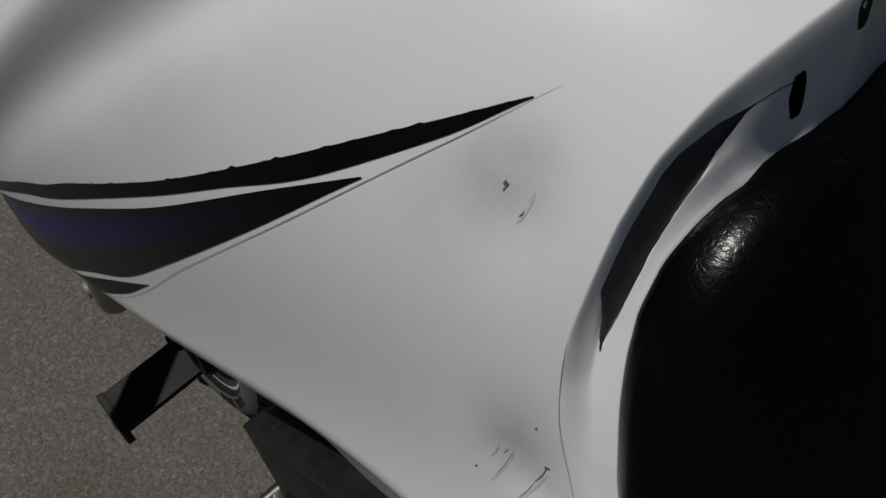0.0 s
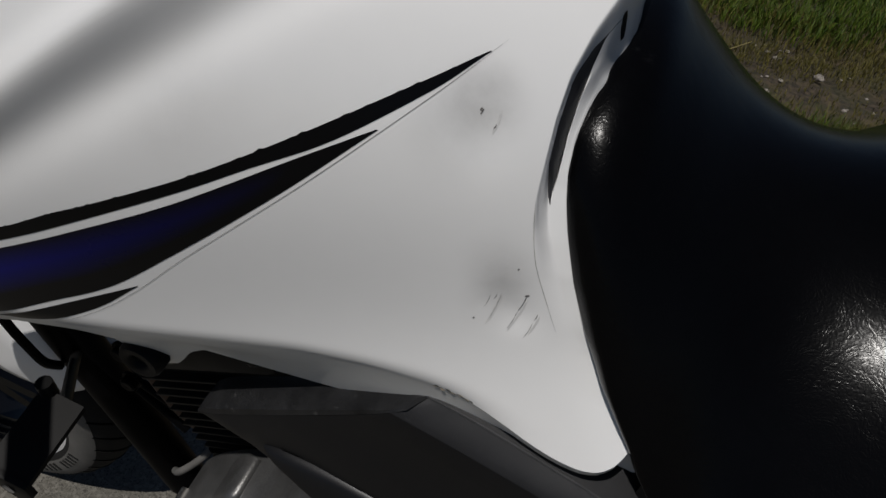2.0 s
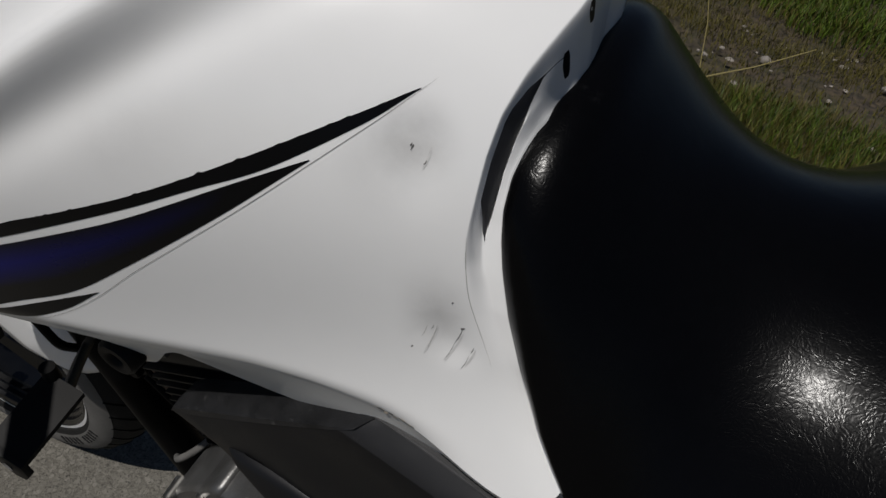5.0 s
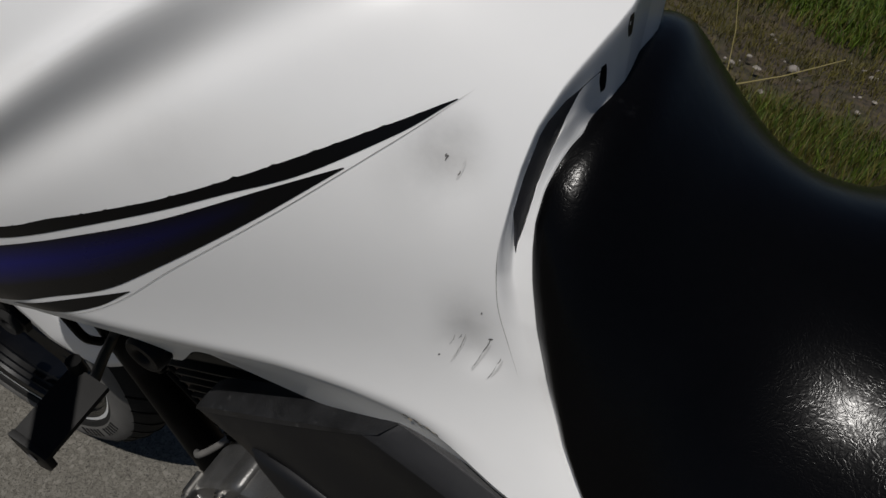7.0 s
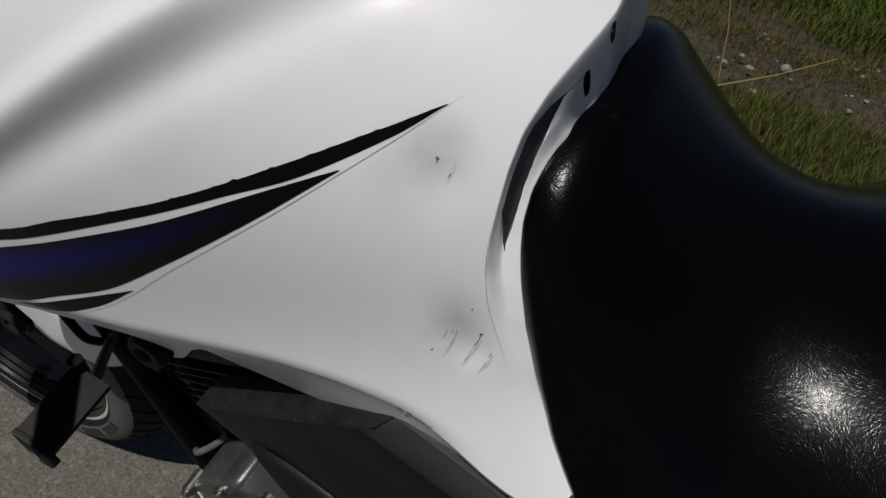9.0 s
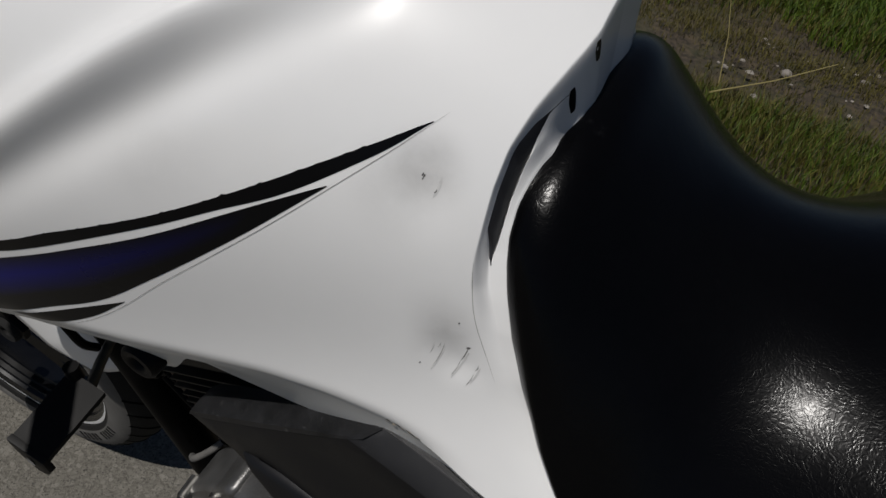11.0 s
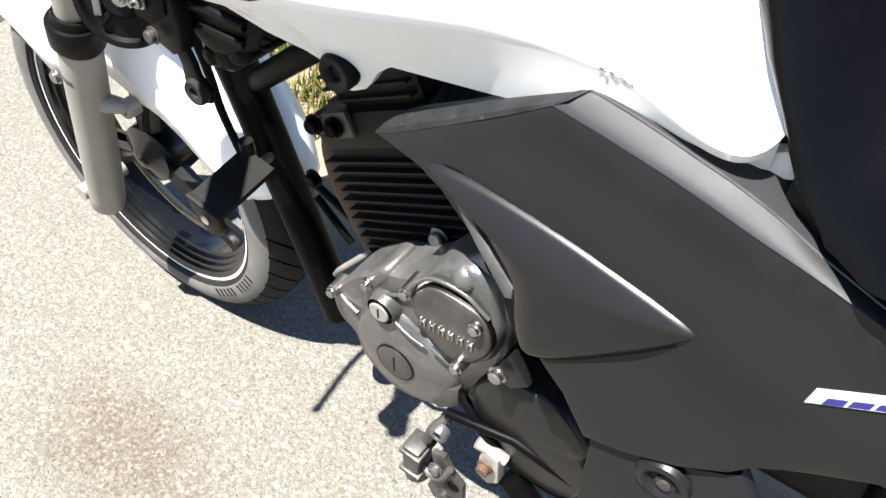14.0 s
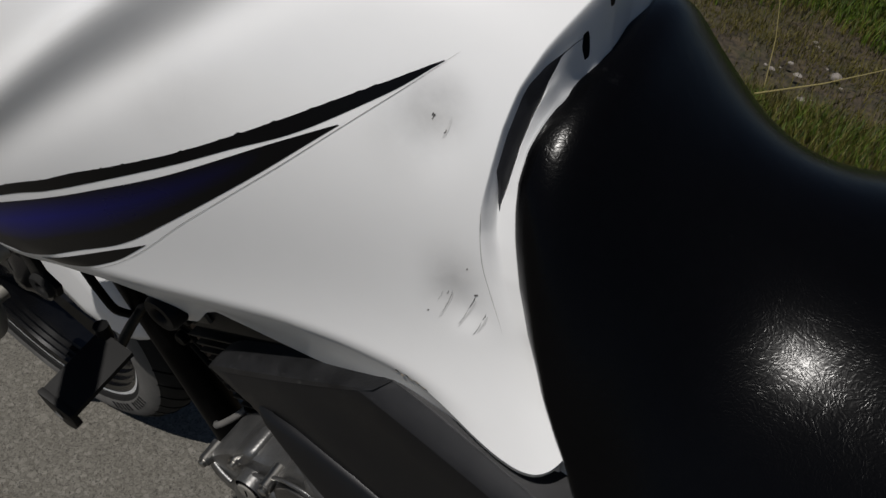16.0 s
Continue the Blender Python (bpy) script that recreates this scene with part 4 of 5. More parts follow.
# heel guard below the panel, and the cover in front of it
HEEL = ((0.862, 0.566), (0.887, 0.576), (0.925, 0.5965), (0.954, 0.617), (0.962, 0.625), (0.985, 0.60), (0.99, 0.50), (0.93, 0.38), (0.885, 0.40))
heel = part("heel_guard", flat_plate(HEEL, lambda x, z: panel_y(x, z) + 0.006, 0.012, 0.002), GREY, bike, "grey plastic heel guard with a recessed bolt", 30)
# black strip put in for the shade between panel and heel guard
part("heel_gap_shade", flat_plate([(x, z + 0.012) for x, z in HEEL[:5]] + [(x, z - 0.004) for x, z in HEEL[4::-1]], lambda x, z: panel_y(x, z) + 0.010, 0.004, 0), BLACK, heel)
recess = part("bolt_recess", lathe([(0.0001, 0.0), (0.010, 0.0), (0.0135, -0.0050), (0.0155, -0.0062), (0.020, -0.0050), (0.022, 0.0)], (0.922, panel_y(0.922, 0.578) + 0.006, 0.578), "Y", 28), GREY, heel, "round recess with a raised rim")
part("recessed_bolt", hex_bolt((0.924, panel_y(0.922, 0.578) + 0.005, 0.577), 0.0055, 0.004), ALLOY_DARK, recess)
# black disc puts the recess's shade into colour
part("recess_shade", lathe([(0.0001, 0.0), (0.0100, 0.0), (0.0102, 0.002)], (0.922, panel_y(0.922, 0.578) + 0.0055, 0.578), "Y", 24), BLACK, recess)
COVER = ((0.722, 0.423), (0.738, 0.453), (0.76, 0.470), (0.809, 0.474), (0.84, 0.450), (0.855, 0.428), (0.85, 0.412), (0.862, 0.385), (0.852, 0.329), (0.797, 0.314), (0.749, 0.349), (0.727, 0.386))
part("sprocket_cover", plate(curve(COVER, 60, True), const_y(-0.155), 0.05, 0.006, 0.95, 0.004), GREY, bike, "dark grey sprocket cover")

# ---- engine ----
# plain dark blocks added to close the view behind covers and side panel
case = part("crankcase", join(box((0.525, -0.09, 0.27), (0.80, 0.10, 0.45), 0.02), box((0.70, -0.10, 0.30), (0.95, 0.10, 0.56), 0.02), box((0.70, -0.09, 0.45), (1.15, 0.09, 0.74), 0.02)), BLACK, bike, "dark engine case with plain filler blocks behind the panel")
FLANGE = ((0.524, 0.424), (0.530, 0.392), (0.553, 0.374), (0.568, 0.338), (0.610, 0.311), (0.655, 0.319), (0.690, 0.346), (0.706, 0.385), (0.724, 0.425), (0.744, 0.480), (0.750, 0.540), (0.742, 0.588), (0.716, 0.606), (0.690, 0.596), (0.668, 0.572), (0.648, 0.545), (0.625, 0.526), (0.598, 0.514), (0.574, 0.494), (0.548, 0.466))
stator = part("stator_cover", plate(curve(FLANGE, 110, True), const_y(-0.150), 0.055, 0.008, 0.95, 0.002), ALLOY, bike, "weathered cast aluminium engine cover", 45)
DRUM = ((0.566, 0.424), (0.562, 0.388), (0.577, 0.354), (0.600, 0.334), (0.626, 0.329), (0.660, 0.336), (0.690, 0.358), (0.704, 0.402), (0.702, 0.432), (0.684, 0.452), (0.656, 0.462), (0.620, 0.476), (0.588, 0.458))
part("drum_cover", plate(curve(DRUM, 90, True), const_y(-0.1575), 0.03, 0.011, 0.86, 0.0085), ALLOY, stator, "bulging round casting", 50)
HOUSING = ((0.642, 0.530), (0.654, 0.548), (0.667, 0.576), (0.682, 0.594), (0.710, 0.606), (0.728, 0.596), (0.740, 0.570), (0.746, 0.530), (0.740, 0.495), (0.717, 0.468), (0.693, 0.460), (0.669, 0.474), (0.648, 0.497))
part("clutch_housing", plate(curve(HOUSING, 80, True), const_y(-0.1640), 0.05, 0.008, 0.90, 0.001), ALLOY, stator, "", 50)
OVAL = ((0.655, 0.536), (0.666, 0.556), (0.681, 0.566), (0.710, 0.567), (0.731, 0.561), (0.741, 0.541), (0.740, 0.515), (0.722, 0.486), (0.700, 0.476), (0.679, 0.486), (0.660, 0.507))
oval_line = curve(OVAL, 70, True)
oval_mid = sum(oval_line) / len(oval_line)
part("cover_joint", plate([oval_mid + (p - oval_mid) * 1.03 for p in oval_line], const_y(-0.1690), 0.02, 0.002, 0.98), BLACK, stator)
oval = part("oval_cover", plate(oval_line, const_y(-0.1710), 0.02, 0.003, 0.955, 0.0008), ALLOY_DARK, stator, "dull smoke-grey oval cover with raised bars", 45)
for k in range(6):
    x, z = 0.6685 + 0.0108 * k, 0.5105 + 0.0014 * k
    part("raised_bar", moved(join(box((-0.0032, -0.0014, -0.0056), (-0.0015, 0.001, 0.0056), 0.0005), box((0.0015, -0.0014, -0.0056), (0.0032, 0.001, 0.0056), 0.0005), box((-0.0020, -0.0011, 0.0004), (0.0020, 0.001, 0.0020), 0.0004)), Matrix.Translation((x, -0.1722, z))), STEEL, oval)
part("housing_boss", join(lathe([(0.0001, -0.0165), (0.006, -0.0155), (0.0115, -0.011), (0.0145, -0.005), (0.0155, 0.002), (0.0155, 0.03)], (0.704, -0.154, 0.588), "Y", 28), tube([(0.700, -0.145, 0.586), (0.720, -0.140, 0.604)], 0.015, 18)), ALLOY, stator, "", 55)
part("saddle_boss", plate(curve(((0.570, 0.476), (0.580, 0.500), (0.596, 0.519), (0.608, 0.522), (0.611, 0.510), (0.598, 0.490), (0.584, 0.474)), 50, True), const_y(-0.1515), 0.045, 0.008, 0.74, 0.001), ALLOY, stator, "", 50)
part("lower_pocket", plate(((0.686, 0.390), (0.707, 0.410), (0.708, 0.376), (0.682, 0.348), (0.672, 0.356)), const_y(-0.158), 0.02, 0.002, 0.94), ALLOY_DARK, stator)
part("cap_boss", lathe([(0.0165, -0.012), (0.0172, -0.010), (0.020, 0.02)], (0.609, -0.154, 0.4735), "Y", 32), ALLOY, stator)
for x, y, z, r, mat in ((0.609, -0.1665, 0.4735, 0.0125, FORK), (0.628, -0.1655, 0.398, 0.0235, ALLOY_DARK)):
    part("cap_joint", lathe([(0.0001, -0.0008), (r * 1.09, -0.0008), (r * 1.09, 0.012)], (x, y, z), "Y", 32), BLACK, stator)
    cap = part("inspection_cap", lathe([(0.0001, -0.0025), (r * 0.9, -0.0025), (r, -0.0012), (r * 1.0, 0.015)], (x, y, z), "Y", 40), mat, stator, "screw cap with a slot", 35)
    part("slot", box((x - 0.0011, y - 0.0031, z - r * 0.55), (x + 0.0011, y - 0.002, z + r * 0.55), 0.0004), BLACK, cap)
for x, y, z in ((0.532, -0.152, 0.439), (0.582, -0.150, 0.486), (0.647, -0.168, 0.537), (0.727, -0.170, 0.549), (0.711, -0.170, 0.473)):
    part("cover_bolt", join(hex_bolt((x, y - 0.004, z), 0.0052, 0.006), lathe([(0.0072, -0.004), (0.0085, 0.020)], (x, y, z), "Y", 14)), STEEL, stator, "", 30)
for line, r in ((((0.540, -0.150, 0.434), (0.552, -0.153, 0.431), (0.568, -0.155, 0.428)), 0.0030), (((0.628, -0.163, 0.466), (0.648, -0.165, 0.461), (0.664, -0.164, 0.457)), 0.0022), (((0.673, -0.164, 0.463), (0.686, -0.163, 0.456), (0.697, -0.160, 0.446), (0.704, -0.156, 0.430)), 0.0022), (((0.590, -0.152, 0.476), (0.612, -0.154, 0.492), (0.640, -0.156, 0.512)), 0.0024), (((0.652, -0.164, 0.550), (0.674, -0.168, 0.574), (0.708, -0.168, 0.578), (0.736, -0.167, 0.562)), 0.0022)):
    part("casting_rib", tube(curve(line, 24), r, 10), ALLOY, stator, "", 60)
part("frame_bolt", hex_bolt((0.757, -0.175, 0.507), 0.0072, 0.009), STEEL, bike)
part("bolt_plate", flat_plate(((0.745, 0.485), (0.762, 0.53), (0.785, 0.50), (0.768, 0.482)), const_y(-0.168), 0.012), GREY, bike)

UP, BACK = Vector((-0.464, 0, 0.886)), Vector((0.886, 0, 0.464))
FOOT = Vector((0.530, 0, 0.424))


def on_cylinder(f, a, y):
    return FOOT + BACK * f + UP * a + Vector((0, y, 0))


def skewed(lo, hi, bevel):
    vs, fs = box(lo, hi, bevel)
    return [on_cylinder(v[0], v[2], v[1]) for v in vs], fs


cylinder = part("cylinder", skewed((0.003, -0.076, -0.03), (0.19, 0.076, 0.16), 0.012), FIN, bike, "black finned engine cylinder")
for k in range(11):
    part("fin", skewed((0.001 + 0.004 * (k % 2), -0.086, 0.012 + 0.0122 * k), (0.20, 0.086, 0.0150 + 0.0122 * k), 0.0013), FIN, cylinder)
head = part("cylinder_head", join(skewed((0.012, -0.088, 0.15), (0.19, 0.088, 0.195), 0.012), skewed((0.05, -0.08, 0.19), (0.18, 0.08, 0.25), 0.022)), FIN, bike, "black cylinder head")
for f, a, y in ((0.026, 0.186, -0.092), (0.060, 0.183, -0.096)):
    part("head_bolt", hex_bolt(on_cylinder(f, a, y), 0.0085, 0.010), FRAME, head)
part("head_plate", join(skewed((0.042, -0.094, 0.168), (0.080, -0.086, 0.198), 0.004), skewed((0.012, -0.092, 0.172), (0.05, -0.084, 0.192), 0.006)), ALLOY_DARK, head)
for k in range(3):
    part("head_fin", skewed((0.052, -0.086, 0.204 + 0.013 * k), (0.17, 0.086, 0.207 + 0.013 * k), 0.001), FIN, head)
part("spark_lead", tube(curve(((0.60, -0.09, 0.68), (0.625, -0.11, 0.70), (0.638, -0.10, 0.735), (0.63, -0.06, 0.78)), 16), 0.005, 8), FRAME, bike)
part("cylinder_bolt", hex_bolt((0.627, -0.088, 0.534), 0.0085, 0.012), STEEL, bike)
part("exhaust_header", tube(curve(((0.50, -0.04, 0.585), (0.462, -0.05, 0.565), (0.465, -0.052, 0.51), (0.497, -0.05, 0.445), (0.515, -0.02, 0.36), (0.60, 0.08, 0.24)), 30), 0.020, 14), RUST, bike, "rusty exhaust header pipe")

# shift linkage and side-stand bracket
linkage = part("shift_linkage", join(tube(curve(((0.70, -0.165, 0.352), (0.690, -0.175, 0.338), (0.684, -0.18, 0.31)), 10), 0.006, 10), box((0.662, -0.198, 0.235), (0.686, -0.168, 0.298), 0.005), box((0.659, -0.201, 0.285), (0.689, -0.165, 0.292), 0.002), box((0.659, -0.201, 0.243), (0.689, -0.165, 0.250), 0.002), lathe([(0.013, -0.004), (0.016, 0.0), (0.016, 0.022), (0.011, 0.026)], (0.674, -0.182, 0.225), "Z", 16)), ALLOY_DARK, bike, "greasy metal shift linkage")
part("joint_ring", lathe([(0.0045, -0.004), (0.006, -0.006), (0.0095, -0.006), (0.011, -0.003), (0.011, 0.006), (0.0045, 0.006)], (0.700, -0.178, 0.340), "Y", 24), ALLOY, linkage)
part("linkage_bolt", hex_bolt((0.706, -0.190, 0.283), 0.007, 0.008), ALLOY, linkage)
part("linkage_bolt", hex_bolt((0.720, -0.190, 0.232), 0.008, 0.007), ALLOY_DARK, linkage)
part("linkage_plate", flat_plate(((0.694, 0.298), (0.712, 0.306), (0.722, 0.282), (0.740, 0.266), (0.742, 0.228), (0.726, 0.20), (0.700, 0.19), (0.69, 0.21), (0.70, 0.25)), const_y(-0.184), 0.007, 0.0015), ALLOY_DARK, linkage)
part("plate_hole", lathe([(0.0001, 0.0), (0.006, 0.0), (0.0075, -0.0015), (0.009, 0.0)], (0.727, -0.1845, 0.253), "Y", 18), BLACK, linkage)
part("pinch_arm", tube(curve(((0.686, -0.186, 0.262), (0.700, -0.192, 0.262), (0.714, -0.19, 0.27), (0.722, -0.186, 0.292)), 14), 0.0045, 8), ALLOY, linkage)
part("clamp", join(flat_plate(((0.752, 0.352), (0.772, 0.346), (0.776, 0.300), (0.764, 0.285), (0.748, 0.292), (0.748, 0.330)), const_y(-0.172), 0.014, 0.003), tube([(0.742, -0.168, 0.352), (0.776, -0.160, 0.338)], 0.007, 12)), STONE_METAL, linkage, "pale metal clamp with a rust spot")
part("clamp_bolt", hex_bolt((0.760, -0.176, 0.330), 0.0075, 0.010), RUST, linkage, "rusty bolt")
part("shift_rod", tube([(0.70, -0.165, 0.365), (0.78, -0.16, 0.385), (0.85, -0.15, 0.36)], 0.006, 10), FRAME, linkage)
part("cable", tube(curve(((0.70, -0.15, 0.40), (0.74, -0.16, 0.37), (0.78, -0.15, 0.32), (0.85, -0.12, 0.26)), 20), 0.006, 8), FRAME, linkage)
part("stand_pivot", tube([(0.78, -0.15, 0.29), (0.86, -0.16, 0.23)], 0.016, 14), FRAME, bike)
part("side_stand", join(tube([(0.80, -0.14, 0.25), (0.76, -0.20, 0.11), (0.735, -0.238, 0.004)], 0.011, 10), box((0.70, -0.268, -0.004), (0.765, -0.208, 0.006), 0.003)), FRAME, bike)
part("foot_peg", tube([(0.90, -0.16, 0.36), (0.90, -0.27, 0.37)], [0.012, 0.014], 12), RUBBER, bike)
part("skid_pipe", tube([(0.50, -0.02, 0.27), (0.60, 0.0, 0.22), (0.85, 0.0, 0.22)], 0.022, 12), FRAME, bike)

# ---- frame ----
part("down_tube", tube([(0.217, -0.03, 0.727), (0.278, -0.03, 0.56), (0.332, -0.03, 0.412), (0.385, -0.03, 0.267), (0.415, -0.03, 0.185)], 0.0265, 20), FRAME, bike, "black frame tube")
part("cross_tube", tube([(0.300, -0.026, 0.545), (0.335, -0.042, 0.574), (0.425, -0.052, 0.649), (0.56, -0.06, 0.76)], 0.0148, 16), FRAME, bike)
part("cable_strap", tube(curve(((0.275, -0.085, 0.66), (0.288, -0.08, 0.584), (0.296, -0.08, 0.536), (0.306, -0.078, 0.497), (0.314, -0.074, 0.465), (0.315, -0.06, 0.44)), 24), 0.0055, 8), FRAME, bike)
part("engine_mount", join(tube([(0.404, -0.045, 0.452), (0.513, -0.06, 0.432)], 0.0055, 10), tube([(0.406, -0.045, 0.429), (0.466, -0.05, 0.385)], 0.0055, 10), hex_bolt((0.423, -0.06, 0.481), 0.009, 0.012)), FRAME, bike)
def bent_arm():
    """A flat arm reaching out sideways, with a flange bent down at its end."""
    top = [(0.411, -0.223, 0.563), (0.409, -0.142, 0.573), (0.452, -0.142, 0.566), (0.453, -0.219, 0.556)]
    vs = top + [(x, y, z - 0.006) for x, y, z in top]
    arm = vs, [(0, 3, 2, 1), (4, 5, 6, 7), (0, 1, 5, 4), (1, 2, 6, 5), (2, 3, 7, 6), (3, 0, 4, 7)]
    flange = flat_plate(((0.410, 0.565), (0.454, 0.557), (0.457, 0.542), (0.449, 0.529), (0.436, 0.525), (0.424, 0.533), (0.414, 0.550)), const_y(-0.224), 0.007, 0.0015)
    return join(arm, flange, tube([(0.433, -0.15, 0.556), (0.385, -0.10, 0.512), (0.325, -0.04, 0.450)], 0.006, 10), tube([(0.416, -0.143, 0.565), (0.415, -0.143, 0.585)], 0.008, 10))


bracket = part("fairing_bracket", bent_arm(), FIN, bike, "bent black metal bracket")
part("bracket_hole", lathe([(0.0001, 0.0), (0.005, 0.0), (0.006, -0.0008)], (0.434, -0.2245, 0.545), "Y", 16), SCRATCH, bracket)
part("pale_hose", tube(curve(((0.478, -0.095, 0.375), (0.497, -0.105, 0.406), (0.517, -0.098, 0.43), (0.53, -0.085, 0.445)), 14), 0.0042, 10), SIDEWALL, bike, "pale rubber hose")

# ---- front end ----
def arc_patch(a, b, r, start, end, steps=12):
    """A thin strip round part of an upright bar."""
    vs = []
    for i in range(steps + 1):
        t = radians(start + (end - start) * i / steps)
        for p in (a, b):
            vs.append((p[0] + r * math.cos(t), p[1] + r * math.sin(t), p[2] - 0.28 * r * math.cos(t)))
    return vs, [(2 * i, 2 * i + 2, 2 * i + 3, 2 * i + 1) for i in range(steps)]


for s in (-1, 1):
    y = 0.115 * s
    leg = part("fork_leg", join(tube([(-0.012, y, 0.218), (-0.008, y, 0.228), (0.002, y, 0.255), (0.081, y, 0.54), (0.085, y, 0.558)], [0.016, 0.025, 0.0275, 0.0275, 0.0275], 24), tube([(-0.02, y + 0.03 * s, 0.262), (-0.02, y - 0.05 * s, 0.262)], 0.013, 14)), FORK, bike, "silver painted lower fork leg", 35)
    part("dust_seal", join(tube([(0.0845, y, 0.558), (0.086, y, 0.562), (0.0945, y, 0.590), (0.0955, y, 0.594), (0.0955, y, 0.594)], [0.031, 0.0335, 0.0345, 0.033, 0.027], 24), tube([(0.0955, y, 0.593), (0.099, y, 0.605)], [0.028, 0.025], 24)), BLACK, leg)
    part("stanchion", tube([(0.088, y, 0.57), (0.20, y, 0.98)], 0.0205, 20), FORK, leg, "dusty silver stanchion")
    part("dust_ring", tube([(0.1105, y, 0.651), (0.116, y, 0.672)], 0.0209, 20, False), RUBBER, leg)
    part("fender_lug", join(tube([(0.06, y, 0.462), (0.085, y * 0.92, 0.460), (0.108, y * 0.80, 0.456)], [0.016, 0.014, 0.010], 14), lathe([(0.006, -0.006), (0.0075, -0.009), (0.0125, -0.009), (0.0135, -0.006), (0.0135, 0.012)], (0.110, y * 0.80, 0.456), "Y", 20)), FORK, leg)
    part("fork_sticker", arc_patch((0.0717, y, 0.505), (0.0737, y, 0.512), 0.0278, -150, -70), ALLOY_DARK, leg)
for z, x in ((0.80, 0.15), (0.95, 0.19)):
    part("fork_clamp", join(box((x - 0.035, -0.138, z - 0.02), (x + 0.05, 0.138, z + 0.02), 0.012), tube([(x + 0.05, 0, z - 0.035), (x + 0.06, 0, z + 0.035)], 0.035, 16)), FRAME, bike)
part("steering_head", tube([(0.235, 0, 0.66), (0.30, 0, 0.93)], 0.034, 18), FRAME, bike)


def wheel(cx, cz, r, width, parent, spokes):
    tyre_prof = []
    for k in range(29):
        a = radians(-115 + 230 * k / 28)
        tyre_prof.append((r - 0.0527 * (1 - math.cos(a)), width * math.sin(a)))
    w = new("front_wheel" if cx < 0.5 else "rear_wheel")
    w.parent = parent
    t = part("tyre", lathe(tyre_prof, (cx, 0, cz), "Y", 96, True), RUBBER, w, "dusty black tyre", 50)
    part("sidewall_dust", lathe([(r - 0.0527 * (1 - math.cos(radians(a))), width * math.sin(radians(a))) for a in range(-106, -58, 4)], (cx, -0.0008, cz), "Y", 96), SIDEWALL, w, "dusty grey sidewall band with worn marks")
    prof = [(r - 0.070, -width * 0.74), (r - 0.0735, -width * 0.82), (r - 0.083, -width * 0.82), (r - 0.089, -width * 0.76), (r - 0.090, -width * 0.66), (r - 0.096, -width * 0.63), (r - 0.097, -width * 0.50), (r - 0.103, -width * 0.47), (r - 0.104, -width * 0.32), (r - 0.110, -width * 0.28), (r - 0.110, 0), (r - 0.108, width * 0.40), (r - 0.098, width * 0.52), (r - 0.083, width * 0.86), (r - 0.070, width * 0.78)]
    part("rim", lathe(prof, (cx, 0, cz), "Y", 96), RIM, w, "glossy black wheel rim", 50)
    part("rim_line", lathe([(r - 0.0745, -width * 0.825), (r - 0.0808, -width * 0.828)], (cx, -0.001, cz), "Y", 96), RIM_LINE, w, "pale stripe on the rim")
    part("hub", lathe([(0.0001, -0.048), (0.014, -0.048), (0.022, -0.042), (0.05, -0.032), (0.055, 0.0), (0.05, 0.035), (0.028, 0.045), (0.022, 0.06), (0.0001, 0.06)], (cx, 0, cz), "Y", 32), RIM, w)
    for k in range(spokes):
        a = 2 * math.pi * k / spokes - 0.6
        for d in (-0.13, 0.13):
            p = [(cx + q * math.cos(a + d * f), yy, cz + q * math.sin(a + d * f)) for q, f, yy in ((0.045, 0.4, -0.012), (0.11, 0.8, -0.010), (r - 0.108, 1.3, -0.004))]
            part("spoke", tube(curve(p, 8), [0.020 - 0.0009 * i for i in range(8)], 8), RIM, w)
    return w


front = wheel(0.007, 0.281, 0.318, 0.058, bike, 3)
for k in range(26):
    a = radians(-62 + k * 3.2)
    if k % 7 == 6:
        continue
    m = Matrix.Translation((0.007, -0.0592, 0.281)) @ Matrix.Rotation(-a, 4, "Y") @ Matrix.Translation((0.262, 0, 0))
    if -60 < math.degrees(a) < -25:
        part("sidewall_mark", moved(box((-0.008, -0.0008, -0.0022), (0.008, 0.0008, 0.0022), 0.0003), m), RUBBER, front)
for k in range(44):
    a = 2 * math.pi * k / 44
    for s in (-1, 1):
        p = []
        for q in range(7):
            yy = s * (0.006 + 0.046 * q / 6)
            ang = a + 0.16 * q / 6
            rr = 0.3184 - 0.0527 * (1 - math.sqrt(1 - (yy / 0.058) ** 2)) - 0.0010
            p.append((0.007 + rr * math.cos(ang), yy, 0.281 + rr * math.sin(ang)))
        if -80 < (math.degrees(a) + 180) % 360 - 180 < 0:
            part("tread_groove", tube(p, 0.0023, 5), FRAME, front)


